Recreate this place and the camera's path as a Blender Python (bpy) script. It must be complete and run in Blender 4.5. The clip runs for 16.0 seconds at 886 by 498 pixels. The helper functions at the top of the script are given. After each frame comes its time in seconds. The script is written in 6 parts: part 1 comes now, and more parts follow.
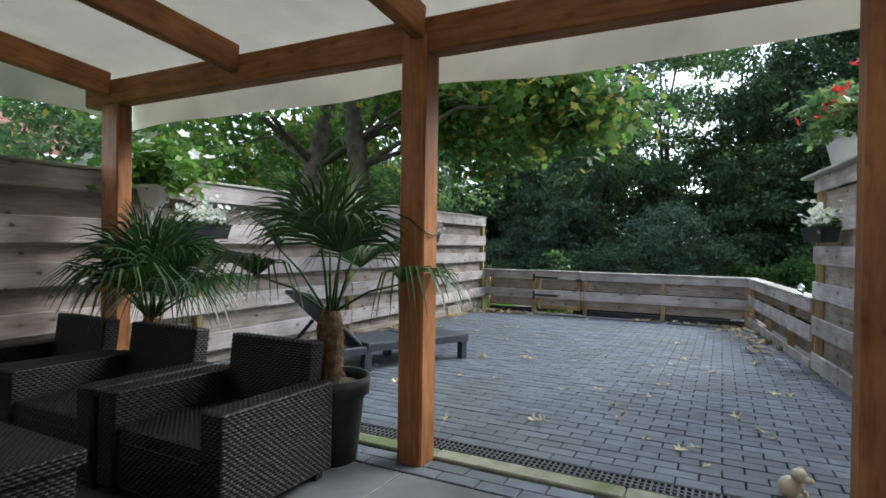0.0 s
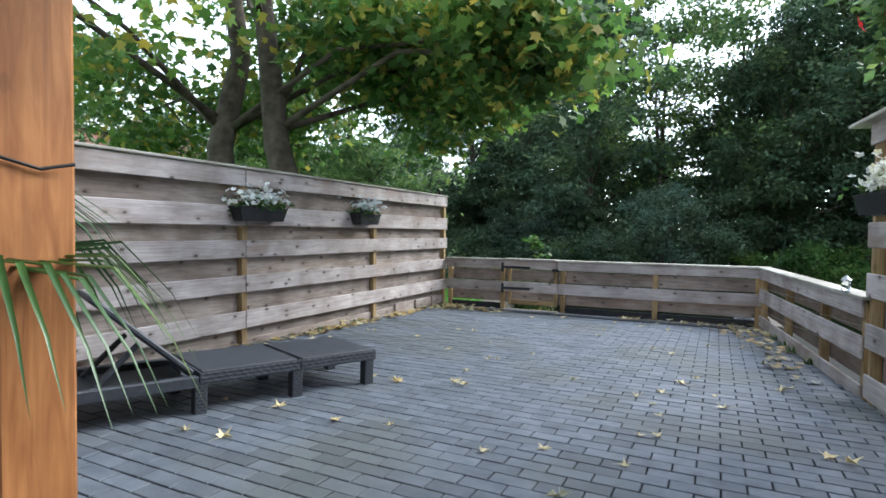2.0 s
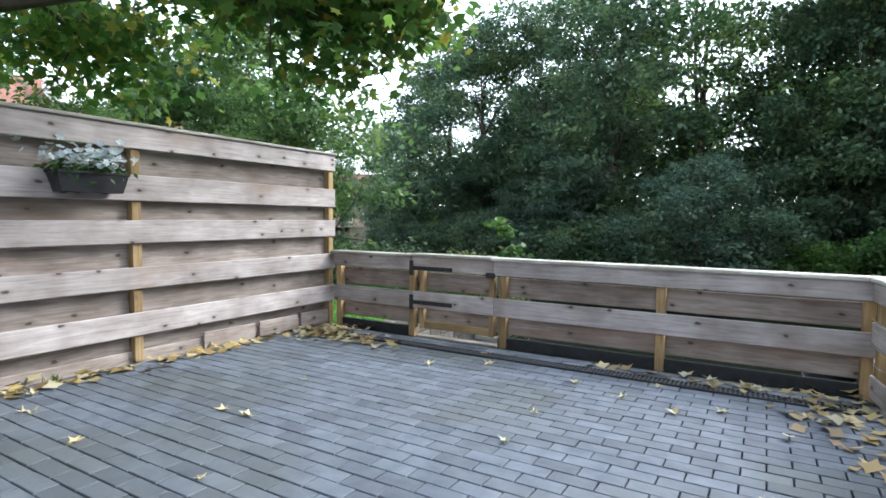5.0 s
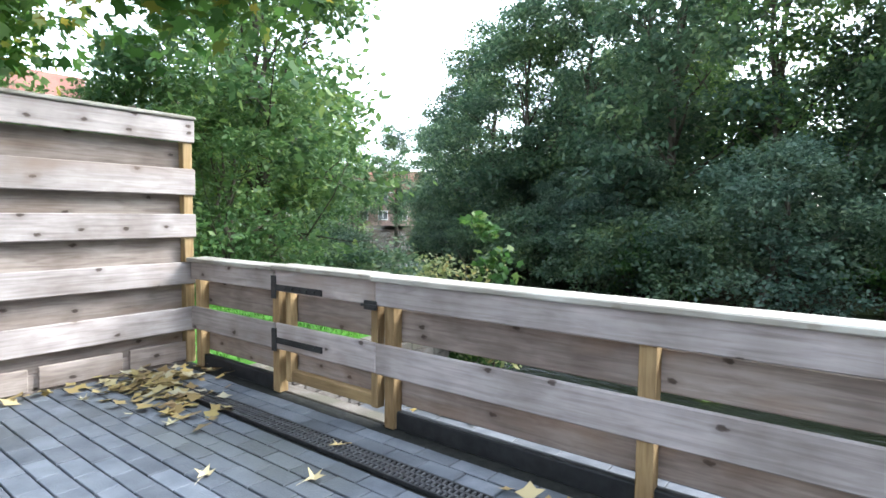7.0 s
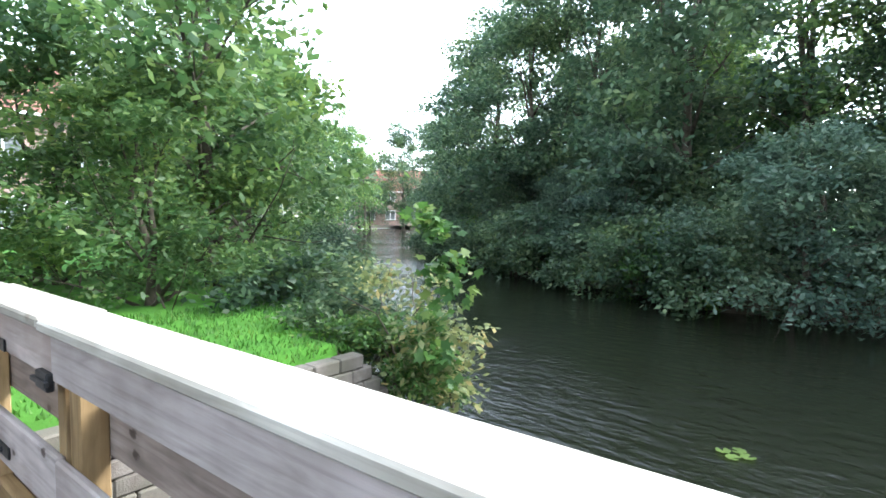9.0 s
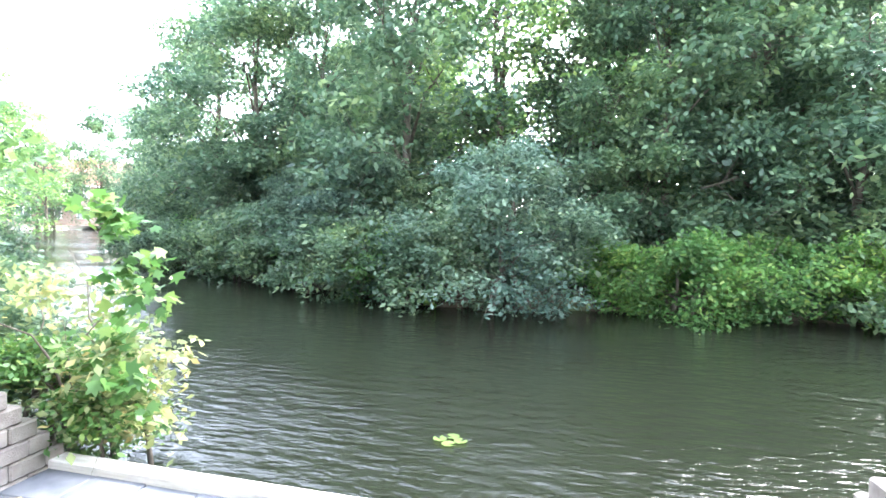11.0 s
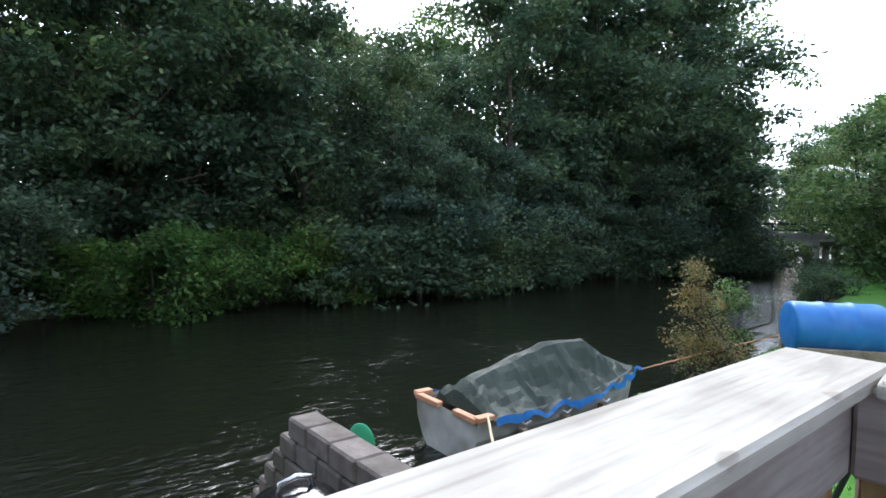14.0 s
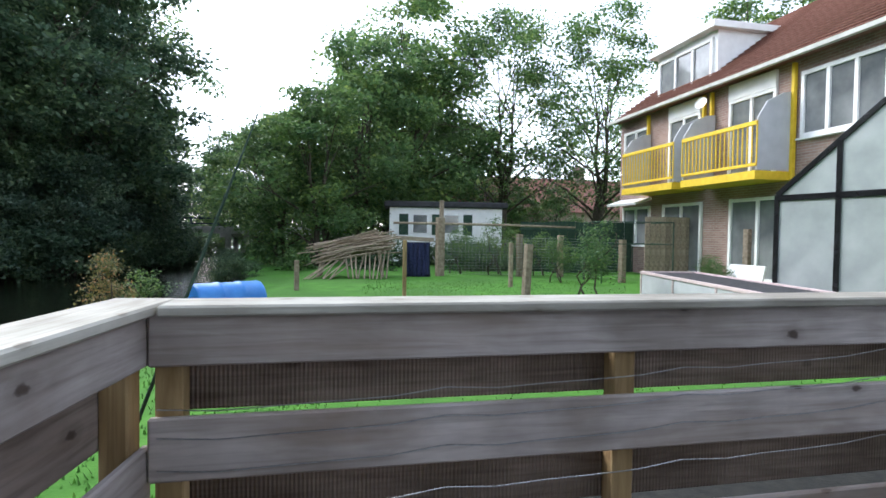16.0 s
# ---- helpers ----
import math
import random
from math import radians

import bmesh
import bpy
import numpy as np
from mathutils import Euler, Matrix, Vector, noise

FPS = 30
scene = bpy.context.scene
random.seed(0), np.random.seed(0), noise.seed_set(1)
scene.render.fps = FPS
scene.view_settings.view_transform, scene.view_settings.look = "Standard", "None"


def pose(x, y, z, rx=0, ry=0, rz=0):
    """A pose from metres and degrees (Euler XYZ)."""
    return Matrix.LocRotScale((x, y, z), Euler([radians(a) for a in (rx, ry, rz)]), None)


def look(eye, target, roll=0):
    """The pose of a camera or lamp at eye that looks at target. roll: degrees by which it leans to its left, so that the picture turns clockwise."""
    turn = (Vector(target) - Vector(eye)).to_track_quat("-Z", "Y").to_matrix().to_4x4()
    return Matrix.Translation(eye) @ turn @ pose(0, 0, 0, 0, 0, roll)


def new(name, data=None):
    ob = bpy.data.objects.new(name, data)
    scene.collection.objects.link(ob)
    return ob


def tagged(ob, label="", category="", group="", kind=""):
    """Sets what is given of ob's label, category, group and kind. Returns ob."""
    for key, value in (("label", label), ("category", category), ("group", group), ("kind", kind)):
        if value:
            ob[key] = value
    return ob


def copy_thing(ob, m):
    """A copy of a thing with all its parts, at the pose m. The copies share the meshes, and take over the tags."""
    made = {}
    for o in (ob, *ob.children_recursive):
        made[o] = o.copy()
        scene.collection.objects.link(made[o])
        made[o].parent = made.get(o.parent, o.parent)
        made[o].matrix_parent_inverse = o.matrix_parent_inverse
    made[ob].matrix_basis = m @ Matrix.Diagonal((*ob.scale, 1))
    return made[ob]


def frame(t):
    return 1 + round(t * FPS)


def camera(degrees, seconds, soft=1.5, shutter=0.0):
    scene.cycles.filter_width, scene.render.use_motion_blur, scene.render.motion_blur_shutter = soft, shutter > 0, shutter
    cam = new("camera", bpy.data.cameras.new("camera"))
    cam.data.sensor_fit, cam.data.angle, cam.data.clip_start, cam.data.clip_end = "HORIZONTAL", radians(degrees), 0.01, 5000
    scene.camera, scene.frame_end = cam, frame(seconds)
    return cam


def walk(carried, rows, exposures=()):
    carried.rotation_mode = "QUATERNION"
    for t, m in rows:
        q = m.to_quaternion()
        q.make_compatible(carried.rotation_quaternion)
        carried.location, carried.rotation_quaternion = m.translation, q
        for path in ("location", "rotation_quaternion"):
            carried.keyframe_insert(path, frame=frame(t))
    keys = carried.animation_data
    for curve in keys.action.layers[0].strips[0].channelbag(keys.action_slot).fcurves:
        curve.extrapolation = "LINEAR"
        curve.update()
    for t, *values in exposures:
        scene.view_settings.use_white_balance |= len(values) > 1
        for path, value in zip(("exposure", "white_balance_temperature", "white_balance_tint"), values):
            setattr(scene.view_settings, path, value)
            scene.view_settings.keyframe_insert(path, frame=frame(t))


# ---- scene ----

cam = camera(78.1, 16.0, soft=1.6)
LIGHTNESS = [(0.0, 2.1, 6050, 6), (1.0, 2.2, 6050, 6), (3.5, 2.36, 6050, 7), (6.0, 2.8, 6050, 7), (7.0, 3.0, 6050, 7), (8.0, 2.75, 6050, 7), (10.5, 4.75, 6100, 10), (11.5, 5.25, 5950, 25), (12.0, 5.5, 5700, 38), (13.0, 4.35, 5700, 37), (13.5, 4.0, 5850, 23), (14.0, 2.12, 5950, 13), (15.0, 1.98, 6000, 11), (16.0, 2.0, 6050, 10)]
ROWS = [
    (0.0, 0.000, 0.000, 1.321, 89.42, -0.78, 27.10),
    (0.5, -0.002, 0.196, 1.286, 89.06, -0.75, 27.15),
    (1.0, -0.061, 0.660, 1.281, 88.67, -0.65, 27.12),
    (1.5, -0.096, 1.245, 1.271, 88.41, -0.59, 26.76),
    (2.0, -0.122, 1.881, 1.241, 88.26, -0.59, 26.73),
    (2.5, -0.124, 2.526, 1.222, 88.13, -0.58, 25.81),
    (3.0, -0.160, 3.176, 1.198, 87.80, -0.60, 25.92),
    (3.5, -0.186, 3.867, 1.188, 87.34, -0.55, 26.06),
    (6.0, -0.242, 7.095, 1.173, 86.64, -0.50, 33.87),
    (6.5, -0.252, 7.705, 1.158, 86.62, -0.50, 34.91),
    (7.0, -0.297, 8.273, 1.148, 86.52, -0.47, 37.37),
    (7.5, -0.385, 8.815, 1.131, 86.40, -0.44, 39.52),
    (8.0, -0.525, 9.310, 1.119, 86.30, -0.30, 42.84),
    (10.5, -0.800, 10.265, 1.050, 87.12, -1.09, 19.85),
    (11.0, -0.790, 10.295, 1.040, 87.26, -1.38, 11.07),
    (11.5, -0.770, 10.325, 1.035, 87.39, -1.43, 2.18),
    (12.0, -0.750, 10.345, 1.030, 87.54, -1.47, -6.68),
    (12.5, -0.720, 10.355, 1.025, 87.54, -1.55, -15.66),
    (13.0, -0.690, 10.345, 1.020, 87.68, -1.53, -24.30),
    (13.5, -0.660, 10.285, 1.020, 87.78, -1.38, -33.00),
    (14.0, -0.639, 10.162, 1.028, 87.90, -1.37, -39.62),
    (14.5, -0.754, 10.075, 1.021, 88.14, -1.16, -49.80),
    (15.0, -0.795, 9.983, 1.008, 88.30, -1.08, -62.76),
    (15.5, -0.865, 9.884, 0.995, 88.45, -0.84, -77.78),
    (16.0, -1.055, 9.771, 1.009, 88.40, -0.81, -95.09),
]
walk(cam, [(t, pose(x, y, z, rx, ry, rz)) for t, x, y, z, rx, ry, rz in ROWS], exposures=LIGHTNESS)

# ---- world and sun ----
world = bpy.data.worlds.new("sky")
scene.world = world
world.use_nodes = True
wn, wl = world.node_tree.nodes, world.node_tree.links
wn.clear()
sky = wn.new("ShaderNodeTexSky")
sky.sky_type = "NISHITA"
sky.sun_disc = False
sky.sun_elevation = radians(38)
sky.sun_rotation = radians(40)
sky.dust_density = 1.0
soften = wn.new("ShaderNodeHueSaturation")
soften.inputs["Saturation"].default_value = 0.4
bgd = wn.new("ShaderNodeBackground")
bgd.inputs["Strength"].default_value = 0.15
wout = wn.new("ShaderNodeOutputWorld")
wl.new(sky.outputs[0], soften.inputs["Color"])
wl.new(soften.outputs[0], bgd.inputs["Color"])
wl.new(bgd.outputs[0], wout.inputs["Surface"])
sun = new("sun", bpy.data.lights.new("sun", "SUN"))
sun.data.energy = 0.9
sun.data.angle = radians(30)
sun.data.color = (1.0, 0.97, 0.92)
SUN_FROM = Vector((math.sin(radians(40)) * math.cos(radians(38)), math.cos(radians(40)) * math.cos(radians(38)), math.sin(radians(38))))
sun.matrix_world = look(SUN_FROM * 40, (0, 0, 0))


# ---- materials ----
def nodes_of(name):
    m = bpy.data.materials.new(name)
    m.use_nodes = True
    return m, m.node_tree.nodes, m.node_tree.links, m.node_tree.nodes["Principled BSDF"]


def ramp(n, stops):
    r = n.new("ShaderNodeValToRGB")
    while len(r.color_ramp.elements) < len(stops):
        r.color_ramp.elements.new(0.5)
    for e, (p, c) in zip(r.color_ramp.elements, stops):
        e.position, e.color = p, (*c, 1)
    return r


def rough_mat(name, c1, c2, scale=8.0, rough=0.8, bump=0.2, fine=60.0, metal=0.0, vary=0.0, coord="Object", c3=None, patch=1.2, spec=0.3):
    """Two-scale mottled surface: c1 to c2 in grain, c3 in large patches, vary: brightness spread between objects."""
    m, n, l, p = nodes_of(name)
    tc = n.new("ShaderNodeTexCoord")
    src = n.new("ShaderNodeNewGeometry").outputs["Position"] if coord == "World" else tc.outputs[coord]
    a = n.new("ShaderNodeTexNoise")
    a.inputs["Scale"].default_value, a.inputs["Detail"].default_value = scale, 5
    b = n.new("ShaderNodeTexNoise")
    b.inputs["Scale"].default_value, b.inputs["Detail"].default_value = fine, 3
    for t in (a, b):
        l.new(src, t.inputs["Vector"])
    r = ramp(n, [(0.3, c1), (0.7, c2)])
    l.new(a.outputs["Fac"], r.inputs["Fac"])
    col = r.outputs["Color"]
    if c3:
        g = n.new("ShaderNodeTexNoise")
        g.inputs["Scale"].default_value = patch
        l.new(src, g.inputs["Vector"])
        gr = ramp(n, [(0.48, (0, 0, 0)), (0.62, (1, 1, 1))])
        l.new(g.outputs["Fac"], gr.inputs["Fac"])
        mx = n.new("ShaderNodeMixRGB")
        l.new(gr.outputs["Color"], mx.inputs["Fac"])
        l.new(col, mx.inputs[1])
        mx.inputs[2].default_value = (*c3, 1)
        col = mx.outputs[0]
    if vary:
        oi = n.new("ShaderNodeObjectInfo")
        mr = n.new("ShaderNodeMapRange")
        mr.inputs["To Min"].default_value, mr.inputs["To Max"].default_value = 1 - vary, 1 + vary
        isl = n.new("ShaderNodeNewGeometry")
        su = n.new("ShaderNodeMath")
        su.operation = "ADD"
        l.new(oi.outputs["Random"], su.inputs[0])
        l.new(isl.outputs["Random Per Island"], su.inputs[1])
        fr = n.new("ShaderNodeMath")
        fr.operation = "FRACT"
        l.new(su.outputs[0], fr.inputs[0])
        l.new(fr.outputs[0], mr.inputs["Value"])
        hv = n.new("ShaderNodeHueSaturation")
        l.new(mr.outputs[0], hv.inputs["Value"])
        l.new(col, hv.inputs["Color"])
        col = hv.outputs[0]
    l.new(col, p.inputs["Base Color"])
    bp = n.new("ShaderNodeBump")
    bp.inputs["Strength"].default_value, bp.inputs["Distance"].default_value = bump, 0.01
    l.new(b.outputs["Fac"], bp.inputs["Height"])
    l.new(bp.outputs[0], p.inputs["Normal"])
    p.inputs["Roughness"].default_value, p.inputs["Metallic"].default_value = rough, metal
    p.inputs["Specular IOR Level"].default_value = spec
    return m


def wood_mat(name, light, dark, knot, rough=0.85, knots=1.0, stain=None, rust=None):
    """Boards with grain along local x, knots, and an offset per object."""
    m, n, l, p = nodes_of(name)
    tc = n.new("ShaderNodeTexCoord")
    oi = n.new("ShaderNodeObjectInfo")
    off = n.new("ShaderNodeVectorMath")
    off.operation = "MULTIPLY_ADD"
    off.inputs[1].default_value = (1, 1, 1)
    l.new(tc.outputs["Object"], off.inputs[0])
    sc = n.new("ShaderNodeMath")
    sc.operation = "MULTIPLY"
    sc.inputs[1].default_value = 37.0
    l.new(oi.outputs["Random"], sc.inputs[0])
    l.new(sc.outputs[0], off.inputs[2])
    st = n.new("ShaderNodeMapping")
    st.inputs["Scale"].default_value = (2.4, 18, 18)
    l.new(off.outputs[0], st.inputs["Vector"])
    gr = n.new("ShaderNodeTexNoise")
    gr.inputs["Scale"].default_value, gr.inputs["Detail"].default_value, gr.inputs["Distortion"].default_value = 1.6, 9, 0.9
    l.new(st.outputs[0], gr.inputs["Vector"])
    r = ramp(n, [(0.24, dark), (0.62, light)])
    l.new(gr.outputs["Fac"], r.inputs["Fac"])
    col = r.outputs["Color"]
    big = n.new("ShaderNodeTexNoise")
    big.inputs["Scale"].default_value, big.inputs["Detail"].default_value = 2.6, 7
    l.new(off.outputs[0], big.inputs["Vector"])
    br = ramp(n, [(0.35, (0.66, 0.63, 0.62) if not stain else stain), (0.65, (1.08, 1.08, 1.1))])
    l.new(big.outputs["Fac"], br.inputs["Fac"])
    mul = n.new("ShaderNodeMixRGB")
    mul.blend_type = "MULTIPLY"
    mul.inputs[0].default_value = 1
    l.new(col, mul.inputs[1])
    l.new(br.outputs["Color"], mul.inputs[2])
    sx_ = n.new("ShaderNodeSeparateXYZ")
    l.new(off.outputs[0], sx_.inputs[0])
    yz = n.new("ShaderNodeMath")
    yz.operation = "ADD"
    l.new(sx_.outputs["Y"], yz.inputs[0])
    l.new(sx_.outputs["Z"], yz.inputs[1])
    cx_ = n.new("ShaderNodeCombineXYZ")
    l.new(sx_.outputs["X"], cx_.inputs["X"])
    l.new(yz.outputs[0], cx_.inputs["Y"])
    kt = n.new("ShaderNodeMapping")
    kt.inputs["Scale"].default_value = (3.3, 5.6, 1.0)
    l.new(cx_.outputs[0], kt.inputs["Vector"])
    vo = n.new("ShaderNodeTexVoronoi")
    vo.voronoi_dimensions = "2D"
    vo.inputs["Scale"].default_value = 1.0
    wob = n.new("ShaderNodeTexNoise")
    wob.inputs["Scale"].default_value, wob.inputs["Detail"].default_value = 9.0, 2
    l.new(kt.outputs[0], wob.inputs["Vector"])
    wsum = n.new("ShaderNodeVectorMath")
    wsum.operation = "MULTIPLY_ADD"
    wsum.inputs[1].default_value = (0.11, 0.11, 0.0)
    l.new(wob.outputs["Color"], wsum.inputs[0])
    l.new(kt.outputs[0], wsum.inputs[2])
    l.new(wsum.outputs[0], vo.inputs["Vector"])
    kr = ramp(n, [(0.04, (1, 1, 1)), (0.06, (0.78, 0.78, 0.78)), (0.078, (0.3, 0.3, 0.3)), (0.2, (0, 0, 0))])
    l.new(vo.outputs["Distance"], kr.inputs["Fac"])
    kf = n.new("ShaderNodeMath")
    kf.operation = "MULTIPLY"
    kf.inputs[1].default_value = 0.9 * knots
    some = n.new("ShaderNodeSeparateColor")
    l.new(vo.outputs["Color"], some.inputs[0])
    keep = n.new("ShaderNodeMath")
    keep.operation = "GREATER_THAN"
    keep.inputs[1].default_value = 0.42
    l.new(some.outputs[0], keep.inputs[0])
    kept = n.new("ShaderNodeMath")
    kept.operation = "MULTIPLY"
    l.new(kr.outputs["Color"], kept.inputs[0])
    l.new(keep.outputs[0], kept.inputs[1])
    l.new(kept.outputs[0], kf.inputs[0])
    mx = n.new("ShaderNodeMixRGB")
    l.new(kf.outputs[0], mx.inputs["Fac"])
    l.new(mul.outputs[0], mx.inputs[1])
    mx.inputs[2].default_value = (*knot, 1)
    fs = n.new("ShaderNodeMapping")
    fs.inputs["Scale"].default_value = (2.2, 70, 70)
    l.new(off.outputs[0], fs.inputs["Vector"])
    fg = n.new("ShaderNodeTexNoise")
    fg.inputs["Scale"].default_value, fg.inputs["Detail"].default_value = 1.0, 3
    l.new(fs.outputs[0], fg.inputs["Vector"])
    fr = ramp(n, [(0.32, (0.82, 0.81, 0.80)), (0.5, (1, 1, 1)), (0.68, (1.06, 1.06, 1.06))])
    l.new(fg.outputs["Fac"], fr.inputs["Fac"])
    fine = n.new("ShaderNodeMixRGB")
    fine.blend_type = "MULTIPLY"
    fine.inputs[0].default_value = 1
    l.new(mx.outputs[0], fine.inputs[1])
    l.new(fr.outputs["Color"], fine.inputs[2])
    last = fine
    if rust:
        rp_ = n.new("ShaderNodeMapping")
        rp_.inputs["Scale"].default_value = (0.9, 3.5, 3.5)
        l.new(off.outputs[0], rp_.inputs["Vector"])
        rz_ = n.new("ShaderNodeTexNoise")
        rz_.inputs["Scale"].default_value, rz_.inputs["Detail"].default_value, rz_.inputs["Distortion"].default_value = 1.0, 6, 0.6
        l.new(rp_.outputs[0], rz_.inputs["Vector"])
        rf = ramp(n, [(0.56, (0, 0, 0)), (0.74, (0.75, 0.75, 0.75))])
        l.new(rz_.outputs["Fac"], rf.inputs["Fac"])
        last = n.new("ShaderNodeMixRGB")
        l.new(rf.outputs["Color"], last.inputs["Fac"])
        l.new(fine.outputs[0], last.inputs[1])
        last.inputs[2].default_value = (*rust, 1)
    hv = n.new("ShaderNodeHueSaturation")
    mr = n.new("ShaderNodeMapRange")
    mr.inputs["To Min"].default_value, mr.inputs["To Max"].default_value = 0.82, 1.15
    l.new(oi.outputs["Random"], mr.inputs["Value"])
    l.new(mr.outputs[0], hv.inputs["Value"])
    l.new(last.outputs[0], hv.inputs["Color"])
    l.new(hv.outputs[0], p.inputs["Base Color"])
    bp = n.new("ShaderNodeBump")
    bp.inputs["Strength"].default_value, bp.inputs["Distance"].default_value = 0.35, 0.006
    l.new(gr.outputs["Fac"], bp.inputs["Height"])
    l.new(bp.outputs[0], p.inputs["Normal"])
    p.inputs["Roughness"].default_value = rough
    p.inputs["Specular IOR Level"].default_value = 0.25
    return m


def leaf_mat(name, c1, c2, c3=None, gloss=0.5, through_=0.5):
    """Leaves: colour by island, some light through the blade."""
    m, n, l, p = nodes_of(name)
    g = n.new("ShaderNodeNewGeometry")
    stops = [(0.0, c1), (0.75, c2)] + ([(0.97, c3)] if c3 else [])
    r = ramp(n, stops)
    l.new(g.outputs["Random Per Island"], r.inputs["Fac"])
    cl_ = n.new("ShaderNodeTexNoise")
    cl_.inputs["Scale"].default_value, cl_.inputs["Detail"].default_value = 0.55, 3
    l.new(g.outputs["Position"], cl_.inputs["Vector"])
    age = ramp(n, [(0.34, (0.62, 0.70, 0.78)), (0.5, (1.0, 1.0, 1.0)), (0.68, (1.42, 1.30, 1.0))])
    l.new(cl_.outputs["Fac"], age.inputs["Fac"])
    tint = n.new("ShaderNodeMixRGB")
    tint.blend_type = "MULTIPLY"
    tint.inputs[0].default_value = 1
    l.new(r.outputs["Color"], tint.inputs[1])
    l.new(age.outputs["Color"], tint.inputs[2])
    l.new(tint.outputs[0], p.inputs["Base Color"])
    p.inputs["Roughness"].default_value = gloss
    p.inputs["Specular IOR Level"].default_value = 0.4
    tr = n.new("ShaderNodeBsdfTranslucent")
    l.new(tint.outputs[0], tr.inputs["Color"])
    ms = n.new("ShaderNodeMixShader")
    ms.inputs[0].default_value = through_
    l.new(p.outputs[0], ms.inputs[1])
    l.new(tr.outputs[0], ms.inputs[2])
    l.new(ms.outputs[0], n["Material Output"].inputs["Surface"])
    return m


def plain_glass(name, tint=(0.9, 0.95, 0.95), rough=0.05):
    m, n, l, p = nodes_of(name)
    p.inputs["Base Color"].default_value = (*tint, 1)
    p.inputs["Transmission Weight"].default_value = 1.0
    p.inputs["Roughness"].default_value = rough
    return m


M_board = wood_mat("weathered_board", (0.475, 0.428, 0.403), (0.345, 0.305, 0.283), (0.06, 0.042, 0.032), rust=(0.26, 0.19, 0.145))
# back boards share the front boards' grain in a darker, browner colour
M_back = wood_mat("dark_back_board", (0.36, 0.305, 0.265), (0.22, 0.18, 0.152), (0.05, 0.035, 0.025), rust=(0.25, 0.165, 0.11))
M_cap = wood_mat("pale_rail", (0.46, 0.445, 0.385), (0.35, 0.335, 0.28), (0.20, 0.17, 0.13), knots=0.7)
M_post = wood_mat("yellow_post", (0.40, 0.285, 0.145), (0.26, 0.175, 0.08), (0.12, 0.06, 0.02), knots=0.5)
M_beam = wood_mat("red_brown_beam", (0.41, 0.18, 0.065), (0.24, 0.09, 0.03), (0.10, 0.035, 0.012), rough=0.6, knots=0.5)
M_ribbed = wood_mat("ribbed_back_board", (0.27, 0.215, 0.18), (0.16, 0.125, 0.10), (0.05, 0.035, 0.025), knots=0.5)
rn, rlk = M_ribbed.node_tree.nodes, M_ribbed.node_tree.links
rtc, rwv, rbp = rn.new("ShaderNodeTexCoord"), rn.new("ShaderNodeTexWave"), rn.new("ShaderNodeBump")
rwv.inputs["Scale"].default_value = 26.0
rbp.inputs["Strength"].default_value, rbp.inputs["Distance"].default_value = 1.0, 0.0035
rlk.new(rtc.outputs["Object"], rwv.inputs["Vector"])
rlk.new(rwv.outputs["Fac"], rbp.inputs["Height"])
rlk.new(rbp.outputs[0], rn["Principled BSDF"].inputs["Normal"])
M_paver = rough_mat("dark_paver", (0.072, 0.085, 0.105), (0.125, 0.14, 0.165), 9, 0.62, 0.35, 140, vary=0.22, coord="World", c3=(0.085, 0.095, 0.10), patch=0.9, spec=0.4)
M_joint = rough_mat("joint_sand", (0.012, 0.013, 0.012), (0.03, 0.03, 0.026), 20, 0.95, 0.4, coord="World")
M_tile = rough_mat("grey_slab", (0.10, 0.105, 0.11), (0.16, 0.165, 0.17), 4, 0.55, 0.1, 90, coord="World", c3=(0.075, 0.08, 0.082), patch=1.6)
M_kerb = rough_mat("mossy_concrete", (0.165, 0.168, 0.125), (0.26, 0.26, 0.19), 14, 0.95, 0.6, 120, coord="World", c3=(0.12, 0.145, 0.07), patch=3)
M_drain = rough_mat("black_plastic", (0.018, 0.019, 0.02), (0.035, 0.036, 0.038), 20, 0.5, 0.1, vary=0.1)
M_cloth = rough_mat("cream_canvas", (0.62, 0.585, 0.50), (0.72, 0.69, 0.61), 3, 0.9, 0.25, 200, c3=(0.40, 0.38, 0.31), patch=1.1)
cn, cl = M_cloth.node_tree.nodes, M_cloth.node_tree.links
ctr, cmx = cn.new("ShaderNodeBsdfTranslucent"), cn.new("ShaderNodeMixShader")
ctr.inputs["Color"].default_value = (0.66, 0.62, 0.52, 1)
cmx.inputs[0].default_value = 0.18
cl.new(cn["Principled BSDF"].outputs[0], cmx.inputs[1])
cl.new(ctr.outputs[0], cmx.inputs[2])
cl.new(cmx.outputs[0], cn["Material Output"].inputs["Surface"])
M_grass = rough_mat("lawn_ground", (0.045, 0.15, 0.014), (0.08, 0.225, 0.024), 3, 0.95, 0.8, 30, coord="World", c3=(0.055, 0.155, 0.02), patch=0.35)
M_soil = rough_mat("bank_soil", (0.03, 0.028, 0.018), (0.075, 0.06, 0.04), 4, 0.95, 0.8, 40, coord="World", c3=(0.04, 0.06, 0.02), patch=0.6)
M_block = rough_mat("concrete_block", (0.12, 0.102, 0.085), (0.22, 0.195, 0.17), 10, 0.95, 0.6, 90, vary=0.18, coord="World", c3=(0.12, 0.11, 0.085), patch=2.5)
